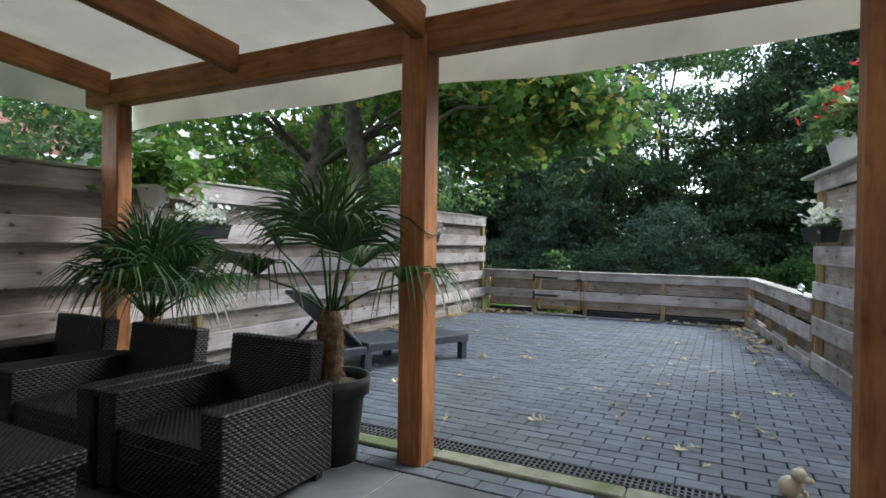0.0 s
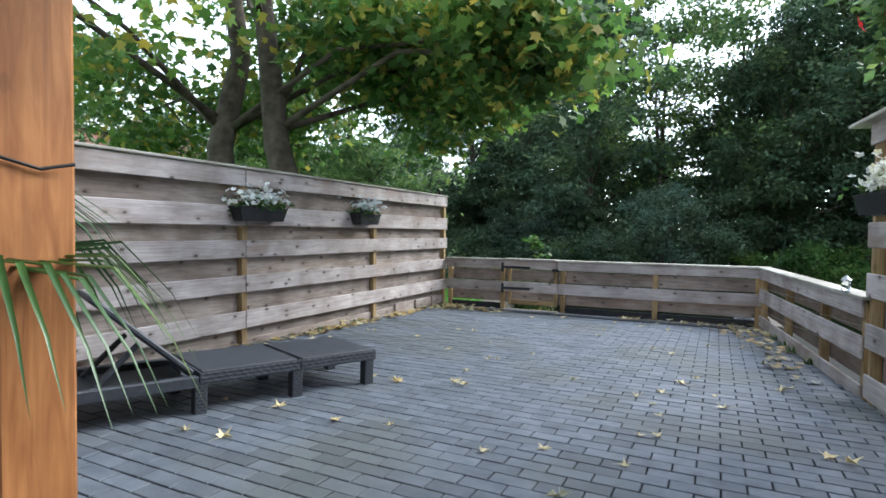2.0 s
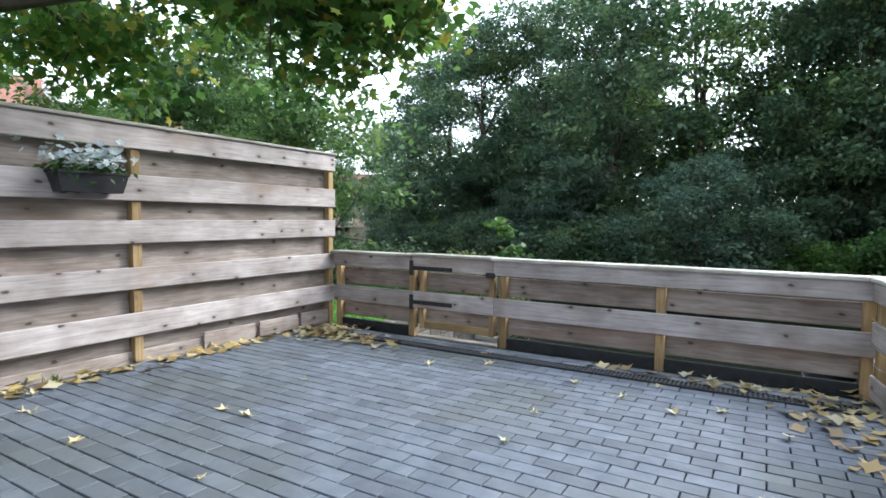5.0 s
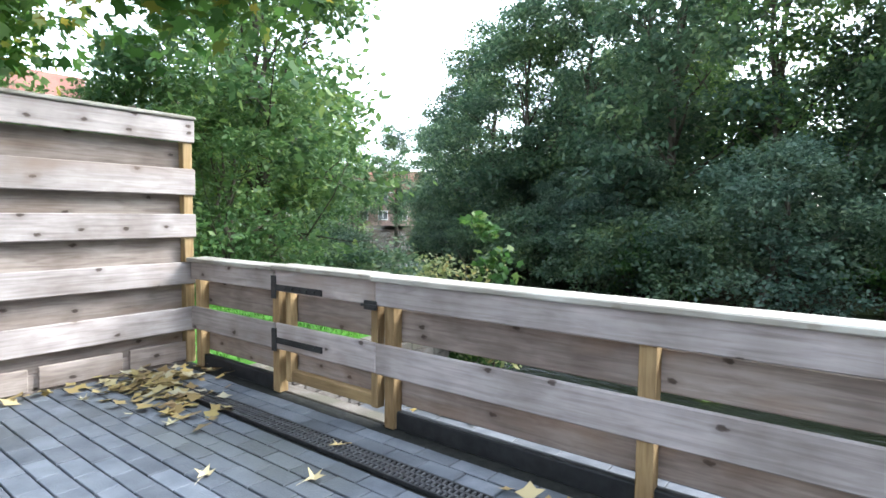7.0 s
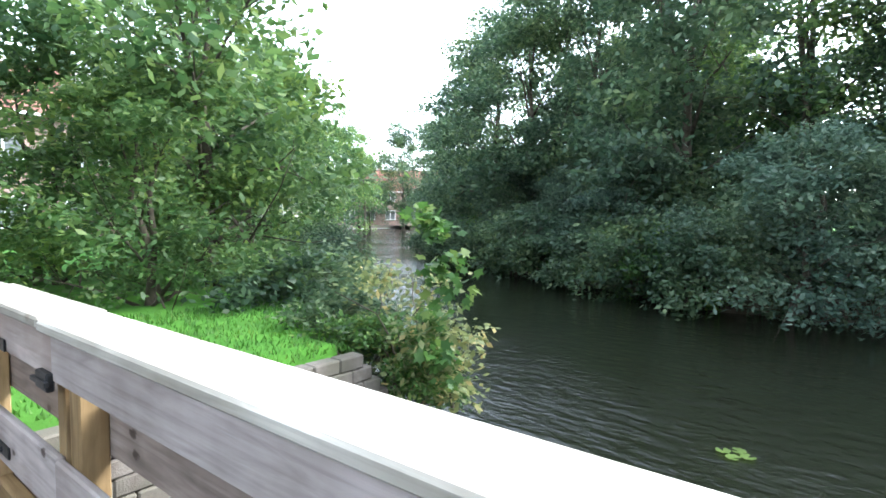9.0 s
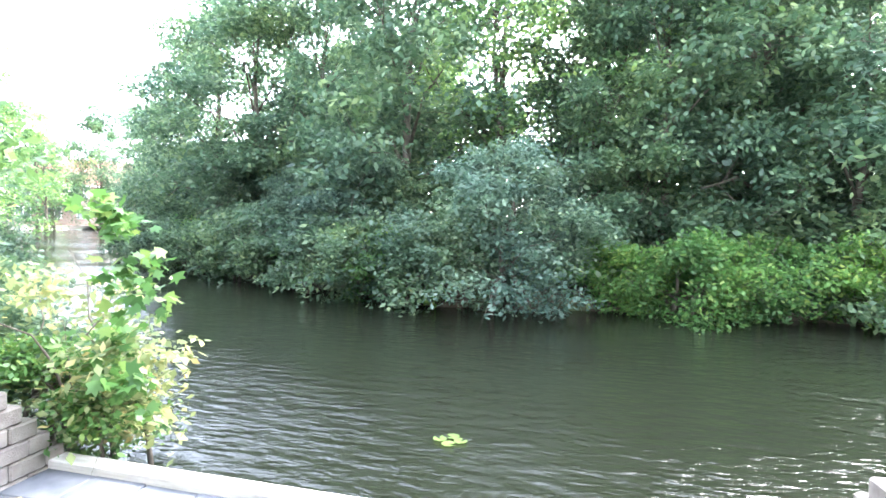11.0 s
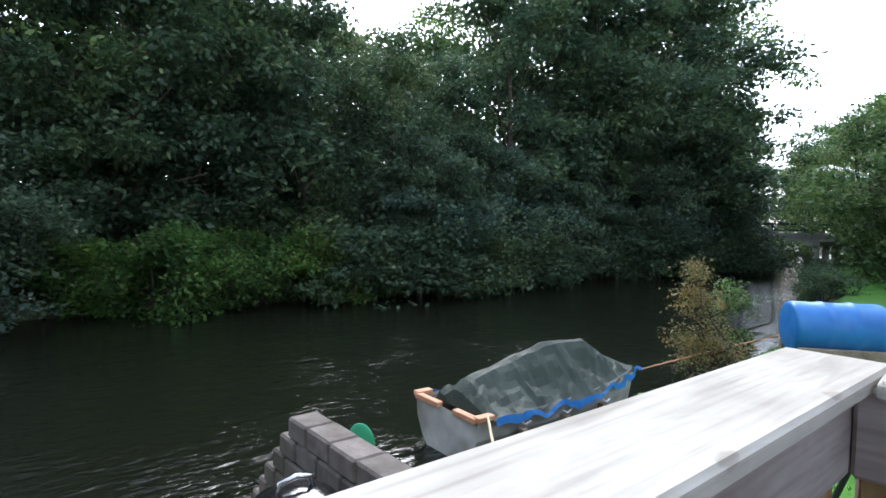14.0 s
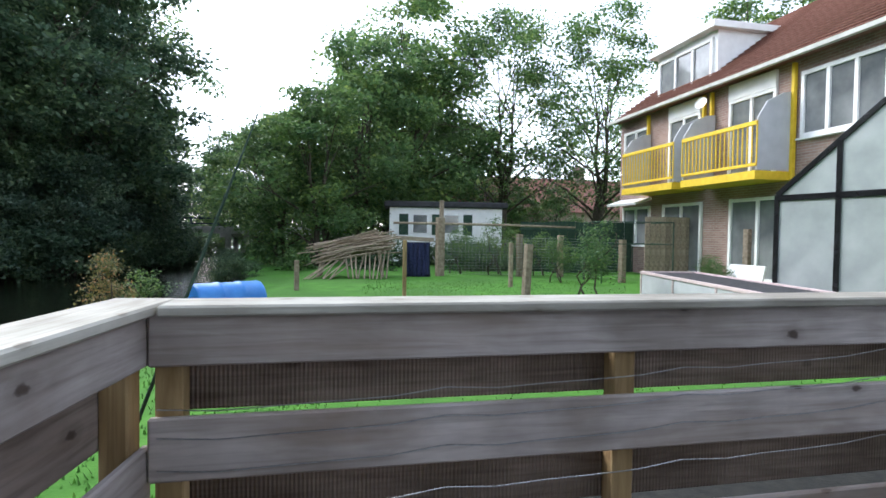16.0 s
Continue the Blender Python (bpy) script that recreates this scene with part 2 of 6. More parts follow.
M_dock = rough_mat("dock_paver", (0.10, 0.105, 0.115), (0.17, 0.175, 0.185), 7, 0.6, 0.2, 110, vary=0.12, coord="World", c3=(0.08, 0.085, 0.09), patch=1.5)
M_bark = rough_mat("bark", (0.035, 0.028, 0.02), (0.10, 0.085, 0.065), 7, 0.95, 1.0, 25, coord="World")
M_leaf_maple = leaf_mat("maple_leaves", (0.055, 0.13, 0.03), (0.13, 0.235, 0.05), (0.33, 0.28, 0.05), through_=0.6)
M_leaf_dark = leaf_mat("alder_leaves", (0.040, 0.081, 0.042), (0.086, 0.142, 0.074), (0.148, 0.205, 0.105))
M_leaf_mid = leaf_mat("ash_leaves", (0.060, 0.125, 0.042), (0.13, 0.22, 0.072), (0.20, 0.28, 0.085))
M_leaf_blue = leaf_mat("willow_leaves", (0.050, 0.094, 0.060), (0.102, 0.162, 0.105), (0.165, 0.225, 0.155))
M_leaf_bright = leaf_mat("bright_leaves", (0.045, 0.115, 0.025), (0.09, 0.185, 0.042), (0.17, 0.24, 0.06))
M_leaf_lush = leaf_mat("lush_leaves", (0.08, 0.19, 0.03), (0.17, 0.33, 0.06), (0.30, 0.38, 0.08))
M_palm = leaf_mat("palm_leaves", (0.018, 0.055, 0.014), (0.05, 0.12, 0.03), (0.10, 0.14, 0.04), gloss=0.35, through_=0.2)
M_leaf_fallen = leaf_mat("fallen_leaves", (0.30, 0.23, 0.15), (0.52, 0.47, 0.36), (0.50, 0.42, 0.20), through_=0.1)
M_leaf_yellow = leaf_mat("fallen_yellow_leaves", (0.22, 0.14, 0.06), (0.42, 0.32, 0.12), (0.46, 0.41, 0.28), through_=0.1)


def water_mat():
    m, n, l, p = nodes_of("canal_water")
    p.inputs["Base Color"].default_value = (0.010, 0.012, 0.007, 1)
    p.inputs["Roughness"].default_value = 0.04
    p.inputs["IOR"].default_value = 1.33
    geo = n.new("ShaderNodeNewGeometry")
    mp = n.new("ShaderNodeMapping")
    mp.inputs["Scale"].default_value = (1.0, 2.2, 1.0)
    mp.inputs["Rotation"].default_value = (0, 0, radians(20))
    l.new(geo.outputs["Position"], mp.inputs["Vector"])
    a = n.new("ShaderNodeTexNoise")
    a.inputs["Scale"].default_value, a.inputs["Detail"].default_value = 3.4, 4
    b = n.new("ShaderNodeTexNoise")
    b.inputs["Scale"].default_value = 0.25
    l.new(mp.outputs[0], a.inputs["Vector"])
    l.new(geo.outputs["Position"], b.inputs["Vector"])
    br = ramp(n, [(0.36, (0.16, 0.16, 0.16)), (0.66, (1, 1, 1))])
    l.new(b.outputs["Fac"], br.inputs["Fac"])
    mu = n.new("ShaderNodeMath")
    mu.operation = "MULTIPLY"
    l.new(a.outputs["Fac"], mu.inputs[0])
    l.new(br.outputs["Color"], mu.inputs[1])
    bp = n.new("ShaderNodeBump")
    bp.inputs["Strength"].default_value, bp.inputs["Distance"].default_value = 0.85, 0.075
    l.new(mu.outputs[0], bp.inputs["Height"])
    l.new(bp.outputs[0], p.inputs["Normal"])
    return m


M_water = water_mat()


# ---- building helpers ----
def place(ob, loc=(0, 0, 0), rot=(0, 0, 0)):
    ob.matrix_basis = pose(*loc, *rot)
    return ob


def empty(name, loc=(0, 0, 0), rot=(0, 0, 0), label="", category="", group="", kind=""):
    return tagged(place(new(name), loc, rot), label, category, group, kind)


def part(name, bm, material, parent=None, label="", smooth=False, loc=(0, 0, 0), rot=(0, 0, 0)):
    """Links a bmesh or a mesh as one object, under a parent if given."""
    if isinstance(bm, bmesh.types.BMesh):
        me = bpy.data.meshes.new(name)
        bm.to_mesh(me)
        bm.free()
    else:
        me = bm
    if material and not me.materials:
        me.materials.append(material)
    if smooth:
        me.shade_smooth()
    ob = new(name, me)
    if parent:
        ob.parent = parent
    place(ob, loc, rot)
    return tagged(ob, label)


BOXES = {}


def box_mesh(size, material, bev=0.004):
    key = (tuple(round(s, 3) for s in size), material.name, bev)
    if key not in BOXES:
        bm = bmesh.new()
        bmesh.ops.create_cube(bm, size=1)
        bmesh.ops.scale(bm, vec=size, verts=bm.verts)
        if bev:
            bmesh.ops.bevel(bm, geom=bm.edges, offset=min(bev, min(size) * 0.4), segments=1, affect="EDGES")
        me = bpy.data.meshes.new("box")
        bm.to_mesh(me)
        bm.free()
        me.materials.append(material)
        BOXES[key] = me
    return BOXES[key]


def box(name, size, loc, material, parent=None, rot=(0, 0, 0), bev=0.004, label=""):
    return part(name, box_mesh(size, material, bev), material, parent, label, loc=loc, rot=rot)


def beam(name, a, b, w, h, material, parent=None, bev=0.006, up=(0, 0, 1), label=""):
    """A squared timber from a to b, with its grain along it."""
    a, b = Vector(a), Vector(b)
    x = (b - a).normalized()
    y = Vector(up).cross(x).normalized()
    z = x.cross(y)
    ob = part(name, box_mesh(((b - a).length, w, h), material, bev), material, parent, label)
    m = Matrix((x, y, z)).transposed().to_4x4()
    m.translation = (a + b) / 2
    ob.matrix_basis = m
    return ob


def ring(bm, radius, z, seg=16, centre=(0, 0)):
    return [bm.verts.new((centre[0] + radius * math.cos(i * math.tau / seg), centre[1] + radius * math.sin(i * math.tau / seg), z)) for i in range(seg)]


def lathe(profile, seg=16, close_bottom=True, close_top=False):
    """A turned shape from (radius, z) pairs."""
    bm = bmesh.new()
    rings = [ring(bm, r, z, seg) for r, z in profile]
    for lo, hi in zip(rings, rings[1:]):
        for i in range(seg):
            bm.faces.new((lo[i], lo[(i + 1) % seg], hi[(i + 1) % seg], hi[i]))
    if close_bottom:
        bm.faces.new(list(reversed(rings[0])))
    if close_top:
        bm.faces.new(rings[-1])
    return bm


def tube(bm, pts, radii, seg=6):
    """Adds a bent, tapered rod through the points."""
    pts = [Vector(p) for p in pts]
    last = None
    for i, p in enumerate(pts):
        d = (pts[min(i + 1, len(pts) - 1)] - pts[max(i - 1, 0)]).normalized()
        u = d.orthogonal().normalized()
        if last is not None:
            u = (last[0] - d * last[0].dot(d)).normalized()
        v = d.cross(u)
        r = [bm.verts.new(p + float(radii[i]) * (u * math.cos(k * math.tau / seg) + v * math.sin(k * math.tau / seg))) for k in range(seg)]
        if last is not None:
            for k in range(seg):
                bm.faces.new((last[1][k], last[1][(k + 1) % seg], r[(k + 1) % seg], r[k]))
        else:
            bm.faces.new(list(reversed(r)))
        last = (u, r)
    bm.faces.new(last[1])
    return bm


def quads_mesh(name, v, f_sides=4, material=None):
    """A mesh of separate polygons of f_sides corners each, out of an array of corners."""
    v = np.asarray(v, dtype=np.float32).reshape(-1, 3)
    nv = len(v)
    me = bpy.data.meshes.new(name)
    me.vertices.add(nv)
    me.vertices.foreach_set("co", v.ravel())
    me.loops.add(nv)
    me.loops.foreach_set("vertex_index", np.arange(nv, dtype=np.int32))
    me.polygons.add(nv // f_sides)
    me.polygons.foreach_set("loop_start", np.arange(0, nv, f_sides, dtype=np.int32))
    me.update()
    me.validate()
    if material:
        me.materials.append(material)
    return me


def leaf_cloud(rng, centres, spread, per, size, droop=0.35, shape=0.55):
    """Corners of many small leaves (kite-shaped) round the given centres."""
    n = len(centres) * per
    c = np.repeat(np.asarray(centres), per, axis=0)
    pos = c + rng.normal(size=(n, 3)) * np.repeat(np.broadcast_to(spread, (len(centres), 3)), per, axis=0)
    ax = rng.normal(size=(n, 3))
    ax[:, 2] = ax[:, 2] * 0.5 - droop
    ax /= np.linalg.norm(ax, axis=1, keepdims=True)
    sd = np.cross(ax, rng.normal(size=(n, 3)) * 0.6 + np.array([0, 0, 1.0]))
    sd /= np.linalg.norm(sd, axis=1, keepdims=True) + 1e-6
    s = size * rng.uniform(0.6, 1.3, size=(n, 1))
    mid = pos + ax * s * 0.45
    return np.stack([pos, mid + sd * s * shape * 0.5, pos + ax * s, mid - sd * s * shape * 0.5], axis=1)


LOBED = np.array([(0.0, 0.0), (0.42, 0.10), (0.30, 0.36), (0.52, 0.72), (0.16, 0.62), (0.0, 1.0), (-0.16, 0.62), (-0.52, 0.72), (-0.30, 0.36), (-0.42, 0.10)])


def lobed_cloud(rng, centres, spread, per, size, droop=0.5):
    """Outlines of many five-lobed leaves round the given centres."""
    k = leaf_cloud(rng, centres, spread, per, size, droop, 1.0)
    base, tip = k[:, 0], k[:, 2]
    ax = tip - base
    side = k[:, 1] - k[:, 3]
    return base[:, None, :] + LOBED[None, :, 1:2] * ax[:, None, :] + LOBED[None, :, 0:1] * side[:, None, :]


# ---- ground, canal ----
WATER = -1.0
NEAR_BANK = [(-90, 88), (-46, 48), (-32, 36), (-18, 24), (-9, 16.2), (-4.6, 13.7), (0.9, 13.25), (2.5, 13.1), (5, 13.2), (9, 13.5), (15, 14.6), (25, 17.6), (36, 21.0), (90, 33)]
FAR_BANK = [(-90, 102), (-46, 62), (-32, 47), (-16.5, 31), (-13, 28.6), (-8, 25.5), (-3.5, 23.0), (2, 24.0), (10, 23.4), (18, 24.8), (24, 23.5), (30, 22.5), (38, 25.0), (90, 40)]
SLOPE, FAR_Y = 0.022, 10.37


def along(line, x):
    return float(np.interp(x, [p[0] for p in line], [p[1] for p in line]))


def floor_z(y):
    return SLOPE * (FAR_Y - y)


def ground_height(x, y):
    near, far = along(NEAR_BANK, x), along(FAR_BANK, x)
    inside = min(y - near, far - y)
    land = -0.28 if y < (near + far) / 2 else -0.5
    if y < near:
        land -= 0.22 * min(max((y - 12.3) / 0.7, 0), 1) * min(max((x - 4) / 3, 0), 1)
        if x > 0.9:
            land -= 0.36 * min(max((y - 12.3) / 0.6, 0), 1) * (1 - min(max((x - 4) / 3, 0), 1))
    land += 0.05 * noise.noise((x * 0.3, y * 0.3, 0))
    if x < -4.2 and y < near:
        land = -0.12 + 0.05 * noise.noise((x * 0.5, y * 0.5, 2))
    if -4.4 < x < 0.95 and 10.2 < y < 13.7:
        return -1.3
    if -4.6 < x < 0.95 and y <= 10.2:
        return -0.6
    k = min(max((inside + 0.5) / 0.9, 0), 1)
    k = k * k * (3 - 2 * k)
    return land * (1 - k) - 1.9 * k


def make_ground():
    xs = np.concatenate([np.arange(-400, -60, 40), np.arange(-60, -12, 2.0), np.arange(-12, 14, 0.35), np.arange(14, 60, 2.0), np.arange(60, 401, 40)])
    ys = np.concatenate([np.arange(-400, -20, 40), np.arange(-20, 8, 2.0), np.arange(8, 30, 0.35), np.arange(30, 80, 2.0), np.arange(80, 401, 40)])
    v = [(x, y, ground_height(x, y)) for y in ys for x in xs]
    w = len(xs)
    f = [(j * w + i, j * w + i + 1, (j + 1) * w + i + 1, (j + 1) * w + i) for j in range(len(ys) - 1) for i in range(w - 1)]
    me = bpy.data.meshes.new("ground")
    me.from_pydata(v, [], f)
    me.materials.append(M_grass)
    me.materials.append(M_soil)
    for p in me.polygons:
        c = p.center
        d = min(c.y - along(NEAR_BANK, c.x), along(FAR_BANK, c.x) - c.y)
        p.material_index = 1 if d > -0.45 or c.y > along(FAR_BANK, c.x) - 0.5 and c.y < along(FAR_BANK, c.x) + 14 else 0
    me.shade_smooth()
    tagged(new("ground", me), "green lawn and dark muddy canal banks", "ground", kind="structure")


make_ground()
bm = bmesh.new()
bmesh.ops.create_grid(bm, x_segments=1, y_segments=1, size=200)
tagged(part("water", bm, M_water, loc=(0, 60, WATER)), "dark rippled canal water", "water", kind="structure")


# ---- terrace floor ----
floor_ob = tagged(new("floor", None), "dark grey paved terrace sloping to the canal", "floor", kind="structure")
bm = bmesh.new()
X0, X1 = -4.5, 1.25
vs = [bm.verts.new(p) for p in ((X0, -3.2, floor_z(-3.2) - 0.022), (X1, -3.2, floor_z(-3.2) - 0.022), (X1, 10.46, floor_z(10.46) - 0.022), (X0, 10.46, floor_z(10.46) - 0.022))]
lo = [bm.verts.new((v.co.x, v.co.y, -1.5)) for v in vs]
bm.faces.new(vs)
for i in range(4):
    bm.faces.new((vs[i], lo[i], lo[(i + 1) % 4], vs[(i + 1) % 4]))
part("paving_bed", bm, M_joint, floor_ob)

# ---- dock and its block walls ----
DOCK = -0.7
dock = empty("pavement", label="pale paved landing beside the canal", category="pavement", kind="structure")
box("landing_bed", (5.1, 3.1, 0.5), (-1.7, 11.98, DOCK - 0.262), M_joint, dock, bev=0)


def block_wall(name, x, y0, y1, top, courses, label, step, L=0.30, H=0.15, W=0.14):
    wall = empty(name, (x, 0, 0), label=label, category="wall", kind="structure")
    for c in range(courses):
        z = top - H * (c + 0.5)
        end = y1 + c * step
        y = y0 - (L / 2 if c % 2 else 0)
        while y < end - 0.08:
            ln = min(L, end - y)
            box("block", (W, ln - 0.005, H - 0.005), (random.uniform(-0.006, 0.006), y + ln / 2, z), M_block, wall, bev=0.012)
            y += L
    return wall


block_wall("wall_left", -4.17, 10.5, 13.1, -0.08, 7, "grey concrete block retaining wall of the landing", 0.10, 0.26, 0.12, 0.15)
block_wall("wall_right", 0.65, 10.5, 12.87, 0.02, 9, "stepped grey concrete block wall beside the landing", 0.10, 0.24, 0.115, 0.17)
bank_edge = empty("trim", label="pale weathered timber edge of the landing", category="edge", kind="structure")
beam("edge_board", (-4.1, 13.44, DOCK + 0.0), (0.7, 13.2, DOCK + 0.0), 0.14, 0.12, M_cap, bank_edge)
box("brickwork", (4.9, 0.1, 0.8), (-1.75, 10.53, -0.42), M_block, dock)

# ---- fences ----
LX = -4.42
FRONT_TALL = [(1.767, 0.168), (1.386, 0.198), (1.053, 0.178), (0.70, 0.17), (0.34, 0.18)]
BACK_TALL = [(1.585, 0.21), (1.214, 0.19), (0.863, 0.21), (0.502, 0.23), (0.145, 0.24)]


def left_fence():
    fence = empty("wooden_fence", (LX, 0, 0), label="tall weathered grey hit-and-miss plank fence", category="fence")
    for y in (-2.6, -0.2, 1.45, 3.55, 5.9, 8.25, 10.42):
        box("post", (1.83 - floor_z(y), 0.07, 0.07), (0.0, y, (1.83 + floor_z(y)) / 2), M_post, fence, rot=(0, 90, 0))
    edges = [-2.65, 1.45, 5.9, 10.47]
    for a, b in zip(edges, edges[1:]):
        for z, h in FRONT_TALL:
            beam("board", (0.047, a + 0.004, z + random.uniform(-0.004, 0.004)), (0.047, b - 0.004, z + random.uniform(-0.004, 0.004)), 0.022, h, M_board, fence)
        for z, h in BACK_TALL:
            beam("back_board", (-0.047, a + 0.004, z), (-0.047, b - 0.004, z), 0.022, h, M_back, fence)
        beam("cap_rail", (0, a + 0.003, 1.868), (0, b - 0.003, 1.868), 0.16, 0.026, M_cap, fence)
    beam("ground_board", (-0.018, 5.9, 0.055), (-0.018, 10.40, 0.035), 0.02, 0.16, M_back, fence)
    for y, ln in ((9.1, 0.55), (9.68, 0.5), (10.2, 0.45)):
        beam("skirting_board", (0.012, y - ln / 2, 0.095), (0.012, y + ln / 2, 0.09), 0.02, 0.15, M_back, fence)
    return fence


left_fence()
RAIL = 0.815
CX, CY = 0.37, 10.37


def fence_run(fence, a, b, posts, boards, back, gap=0.047, cap=None):
    """Boards before and behind posts, from a to b seen from the terrace; heights are board middles."""
    a, b = Vector((*a, 0)), Vector((*b, 0))
    d = (b - a).normalized()
    n = Vector((d.y, -d.x, 0))
    for s in posts:
        p = a + d * s
        ob = box("post", (RAIL - 0.03 if cap is None else cap, 0.07, 0.07), (p.x, p.y, (RAIL - 0.03 if cap is None else cap) / 2 - 0.02), M_post, fence)
        ob.matrix_basis = Matrix.Translation(ob.location) @ Matrix((Vector((0, 0, 1)), n, d)).transposed().to_4x4()
    for z, h in boards:
        q = Vector((0, 0, z)) + n * gap
        beam("board", a + q + d * 0.003, b + q - d * 0.003, 0.024, h, M_board, fence)
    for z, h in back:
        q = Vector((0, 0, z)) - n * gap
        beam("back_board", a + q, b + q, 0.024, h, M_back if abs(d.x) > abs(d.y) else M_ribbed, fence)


FRONT = [(0.727, 0.145), (0.36, 0.17)]
BACK = [(0.545, 0.18), (0.185, 0.165)]
FY = 10.46
far = empty("wooden_fence", label="low weathered plank fence with a pale cap rail above the canal", category="fence")
fence_run(far, (LX + 0.08, FY), (-3.30, FY), [0.06, 1.03], FRONT, BACK)
fence_run(far, (-2.388, FY), (CX + 0.06, FY), [0.085, 1.455, 2.772], FRONT, BACK)
beam("cap_rail", (LX + 0.06, FY, RAIL - 0.014), (-3.30, FY, RAIL - 0.014), 0.17, 0.03, M_cap, far)
beam("cap_rail", (-2.398, FY, RAIL - 0.012), (CX + 0.168, FY, RAIL - 0.012), 0.17, 0.03, M_cap, far)
gate = empty("garden_gate", (-2.845, FY, 0), label="low closed plank gate with black strap hinges", category="gate")
for x in (-0.345, 0.425):
    box("gate_post", (0.70, 0.06, 0.05), (x, 0, 0.42), M_post, gate, rot=(0, 90, 0))
for z, h in FRONT:
    beam("board", (-0.45, -0.04, z), (0.452, -0.04, z), 0.024, h, M_board, gate)
for z, h in BACK:
    beam("back_board", (-0.44, 0.045, z), (0.445, 0.045, z), 0.024, h, M_back, gate)
beam("bottom_rail", (-0.32, 0.0, 0.11), (0.40, 0.0, 0.11), 0.05, 0.07, M_post, gate)
beam("cap_rail", (-0.452, 0, RAIL - 0.006), (0.442, 0, RAIL - 0.006), 0.17, 0.03, M_cap, gate)
for z in (0.68, 0.335):
    hinge = part("strap_hinge", box_mesh((0.46, 0.006, 0.04), M_drain, 0.002), M_drain, gate, "black iron strap hinge", loc=(-0.21, -0.057, z))
    box("hinge_plate", (0.045, 0.012, 0.15), (-0.245, 0.0, 0), M_drain, hinge, bev=0.002)
    for k in range(5):
        part("bolt", lathe([(0.009, 0), (0.009, 0.005), (0.004, 0.008)], 6, True, True), M_drain, hinge, loc=(-0.12 + 0.07 * k, -0.003, 0), rot=(90, 0, 0))
latch = box("latch", (0.09, 0.02, 0.05), (0.43, -0.065, 0.655), M_drain, gate, label="black iron latch")
box("latch_bolt", (0.12, 0.012, 0.014), (0.0, -0.012, 0), M_drain, latch, bev=0.002)

for x0, x1 in ((LX + 0.1, -3.32), (-2.36, CX)):
    beam("kerb_board", (x0, 10.475, 0.025), (x1, 10.475, 0.025), 0.05, 0.10, M_drain, far, label="dark plastic edging under the fence")
RX, RY = 0.79, 6.75
right = empty("wooden_fence", label="low weathered plank fence with wire strands along the lawn", category="fence")
rd = (Vector((RX, RY, 0)) - Vector((CX, CY, 0))).normalized()
ro = Vector((-rd.y, rd.x, 0))
ra, rb = Vector((CX, CY, 0)) + ro * 0.085, Vector((RX, RY, 0)) + ro * 0.085
rs_ = ra - rd * 0.028
fence_run(right, (rs_.x, rs_.y), (rb.x, rb.y), [0.05, 1.36, 2.63, 3.65], [(0.727, 0.145), (0.437, 0.17), (0.09, 0.15)], [(0.60, 0.175), (0.25, 0.17)])
beam("cap_rail", ra + rd * 0.004 + Vector((0, 0, RAIL - 0.013)), rb + rd * 0.08 + Vector((0, 0, RAIL - 0.013)), 0.17, 0.03, M_cap, right)

tall = empty("wooden_fence", label="tall weathered plank fence beside the covered terrace", category="fence")
tb = rb + rd * 9.65
for s0, s1 in ((0.06, 3.9), (3.9, 9.65)):
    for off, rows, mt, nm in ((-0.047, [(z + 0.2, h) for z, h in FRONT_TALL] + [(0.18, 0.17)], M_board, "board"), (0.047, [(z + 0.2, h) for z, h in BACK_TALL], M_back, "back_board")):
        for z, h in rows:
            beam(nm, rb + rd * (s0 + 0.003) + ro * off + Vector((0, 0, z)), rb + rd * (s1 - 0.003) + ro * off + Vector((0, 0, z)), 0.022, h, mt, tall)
for s in (0.1, 2.0, 3.9, 5.8, 8.9):
    p = rb + rd * s
    ob = box("post", (2.04, 0.07, 0.07), (p.x, p.y, 1.02), M_post, tall, rot=(0, 90, 0))
beam("cap_rail", rb - rd * 0.12 - ro * 0.03 + Vector((0, 0, 2.047)), tb - ro * 0.03 + Vector((0, 0, 2.047)), 0.22, 0.026, M_cap, tall)

# ---- pergola ----
pergola = empty("pergola", label="red-brown timber terrace cover with a cream canvas roof", category="pergola")
PY = 2.5


def upright(x, w, d, z1, y=PY):
    z0 = floor_z(y) - 0.006
    return box("post", (z1 - z0, d, w), (x, y, (z0 + z1) / 2), M_beam, pergola, rot=(0, -90, 0), bev=0.01)


upright(-4.0, 0.19, 0.118, 2.304)
upright(-1.425, 0.145, 0.155, 2.40)
upright(0.53, 0.16, 0.15, 2.40)
beam("lintel", (-4.3, PY, 2.395), (1.1, PY, 2.38), 0.12, 0.18, M_beam, pergola, bev=0.01)
for x in (-4.02, -2.72, -1.4, 0.0, 1.0):
    beam("rafter", (x, PY - 0.06, 2.45), (x, -2.0, 2.86), 0.075, 0.17, M_beam, pergola, bev=0.008)
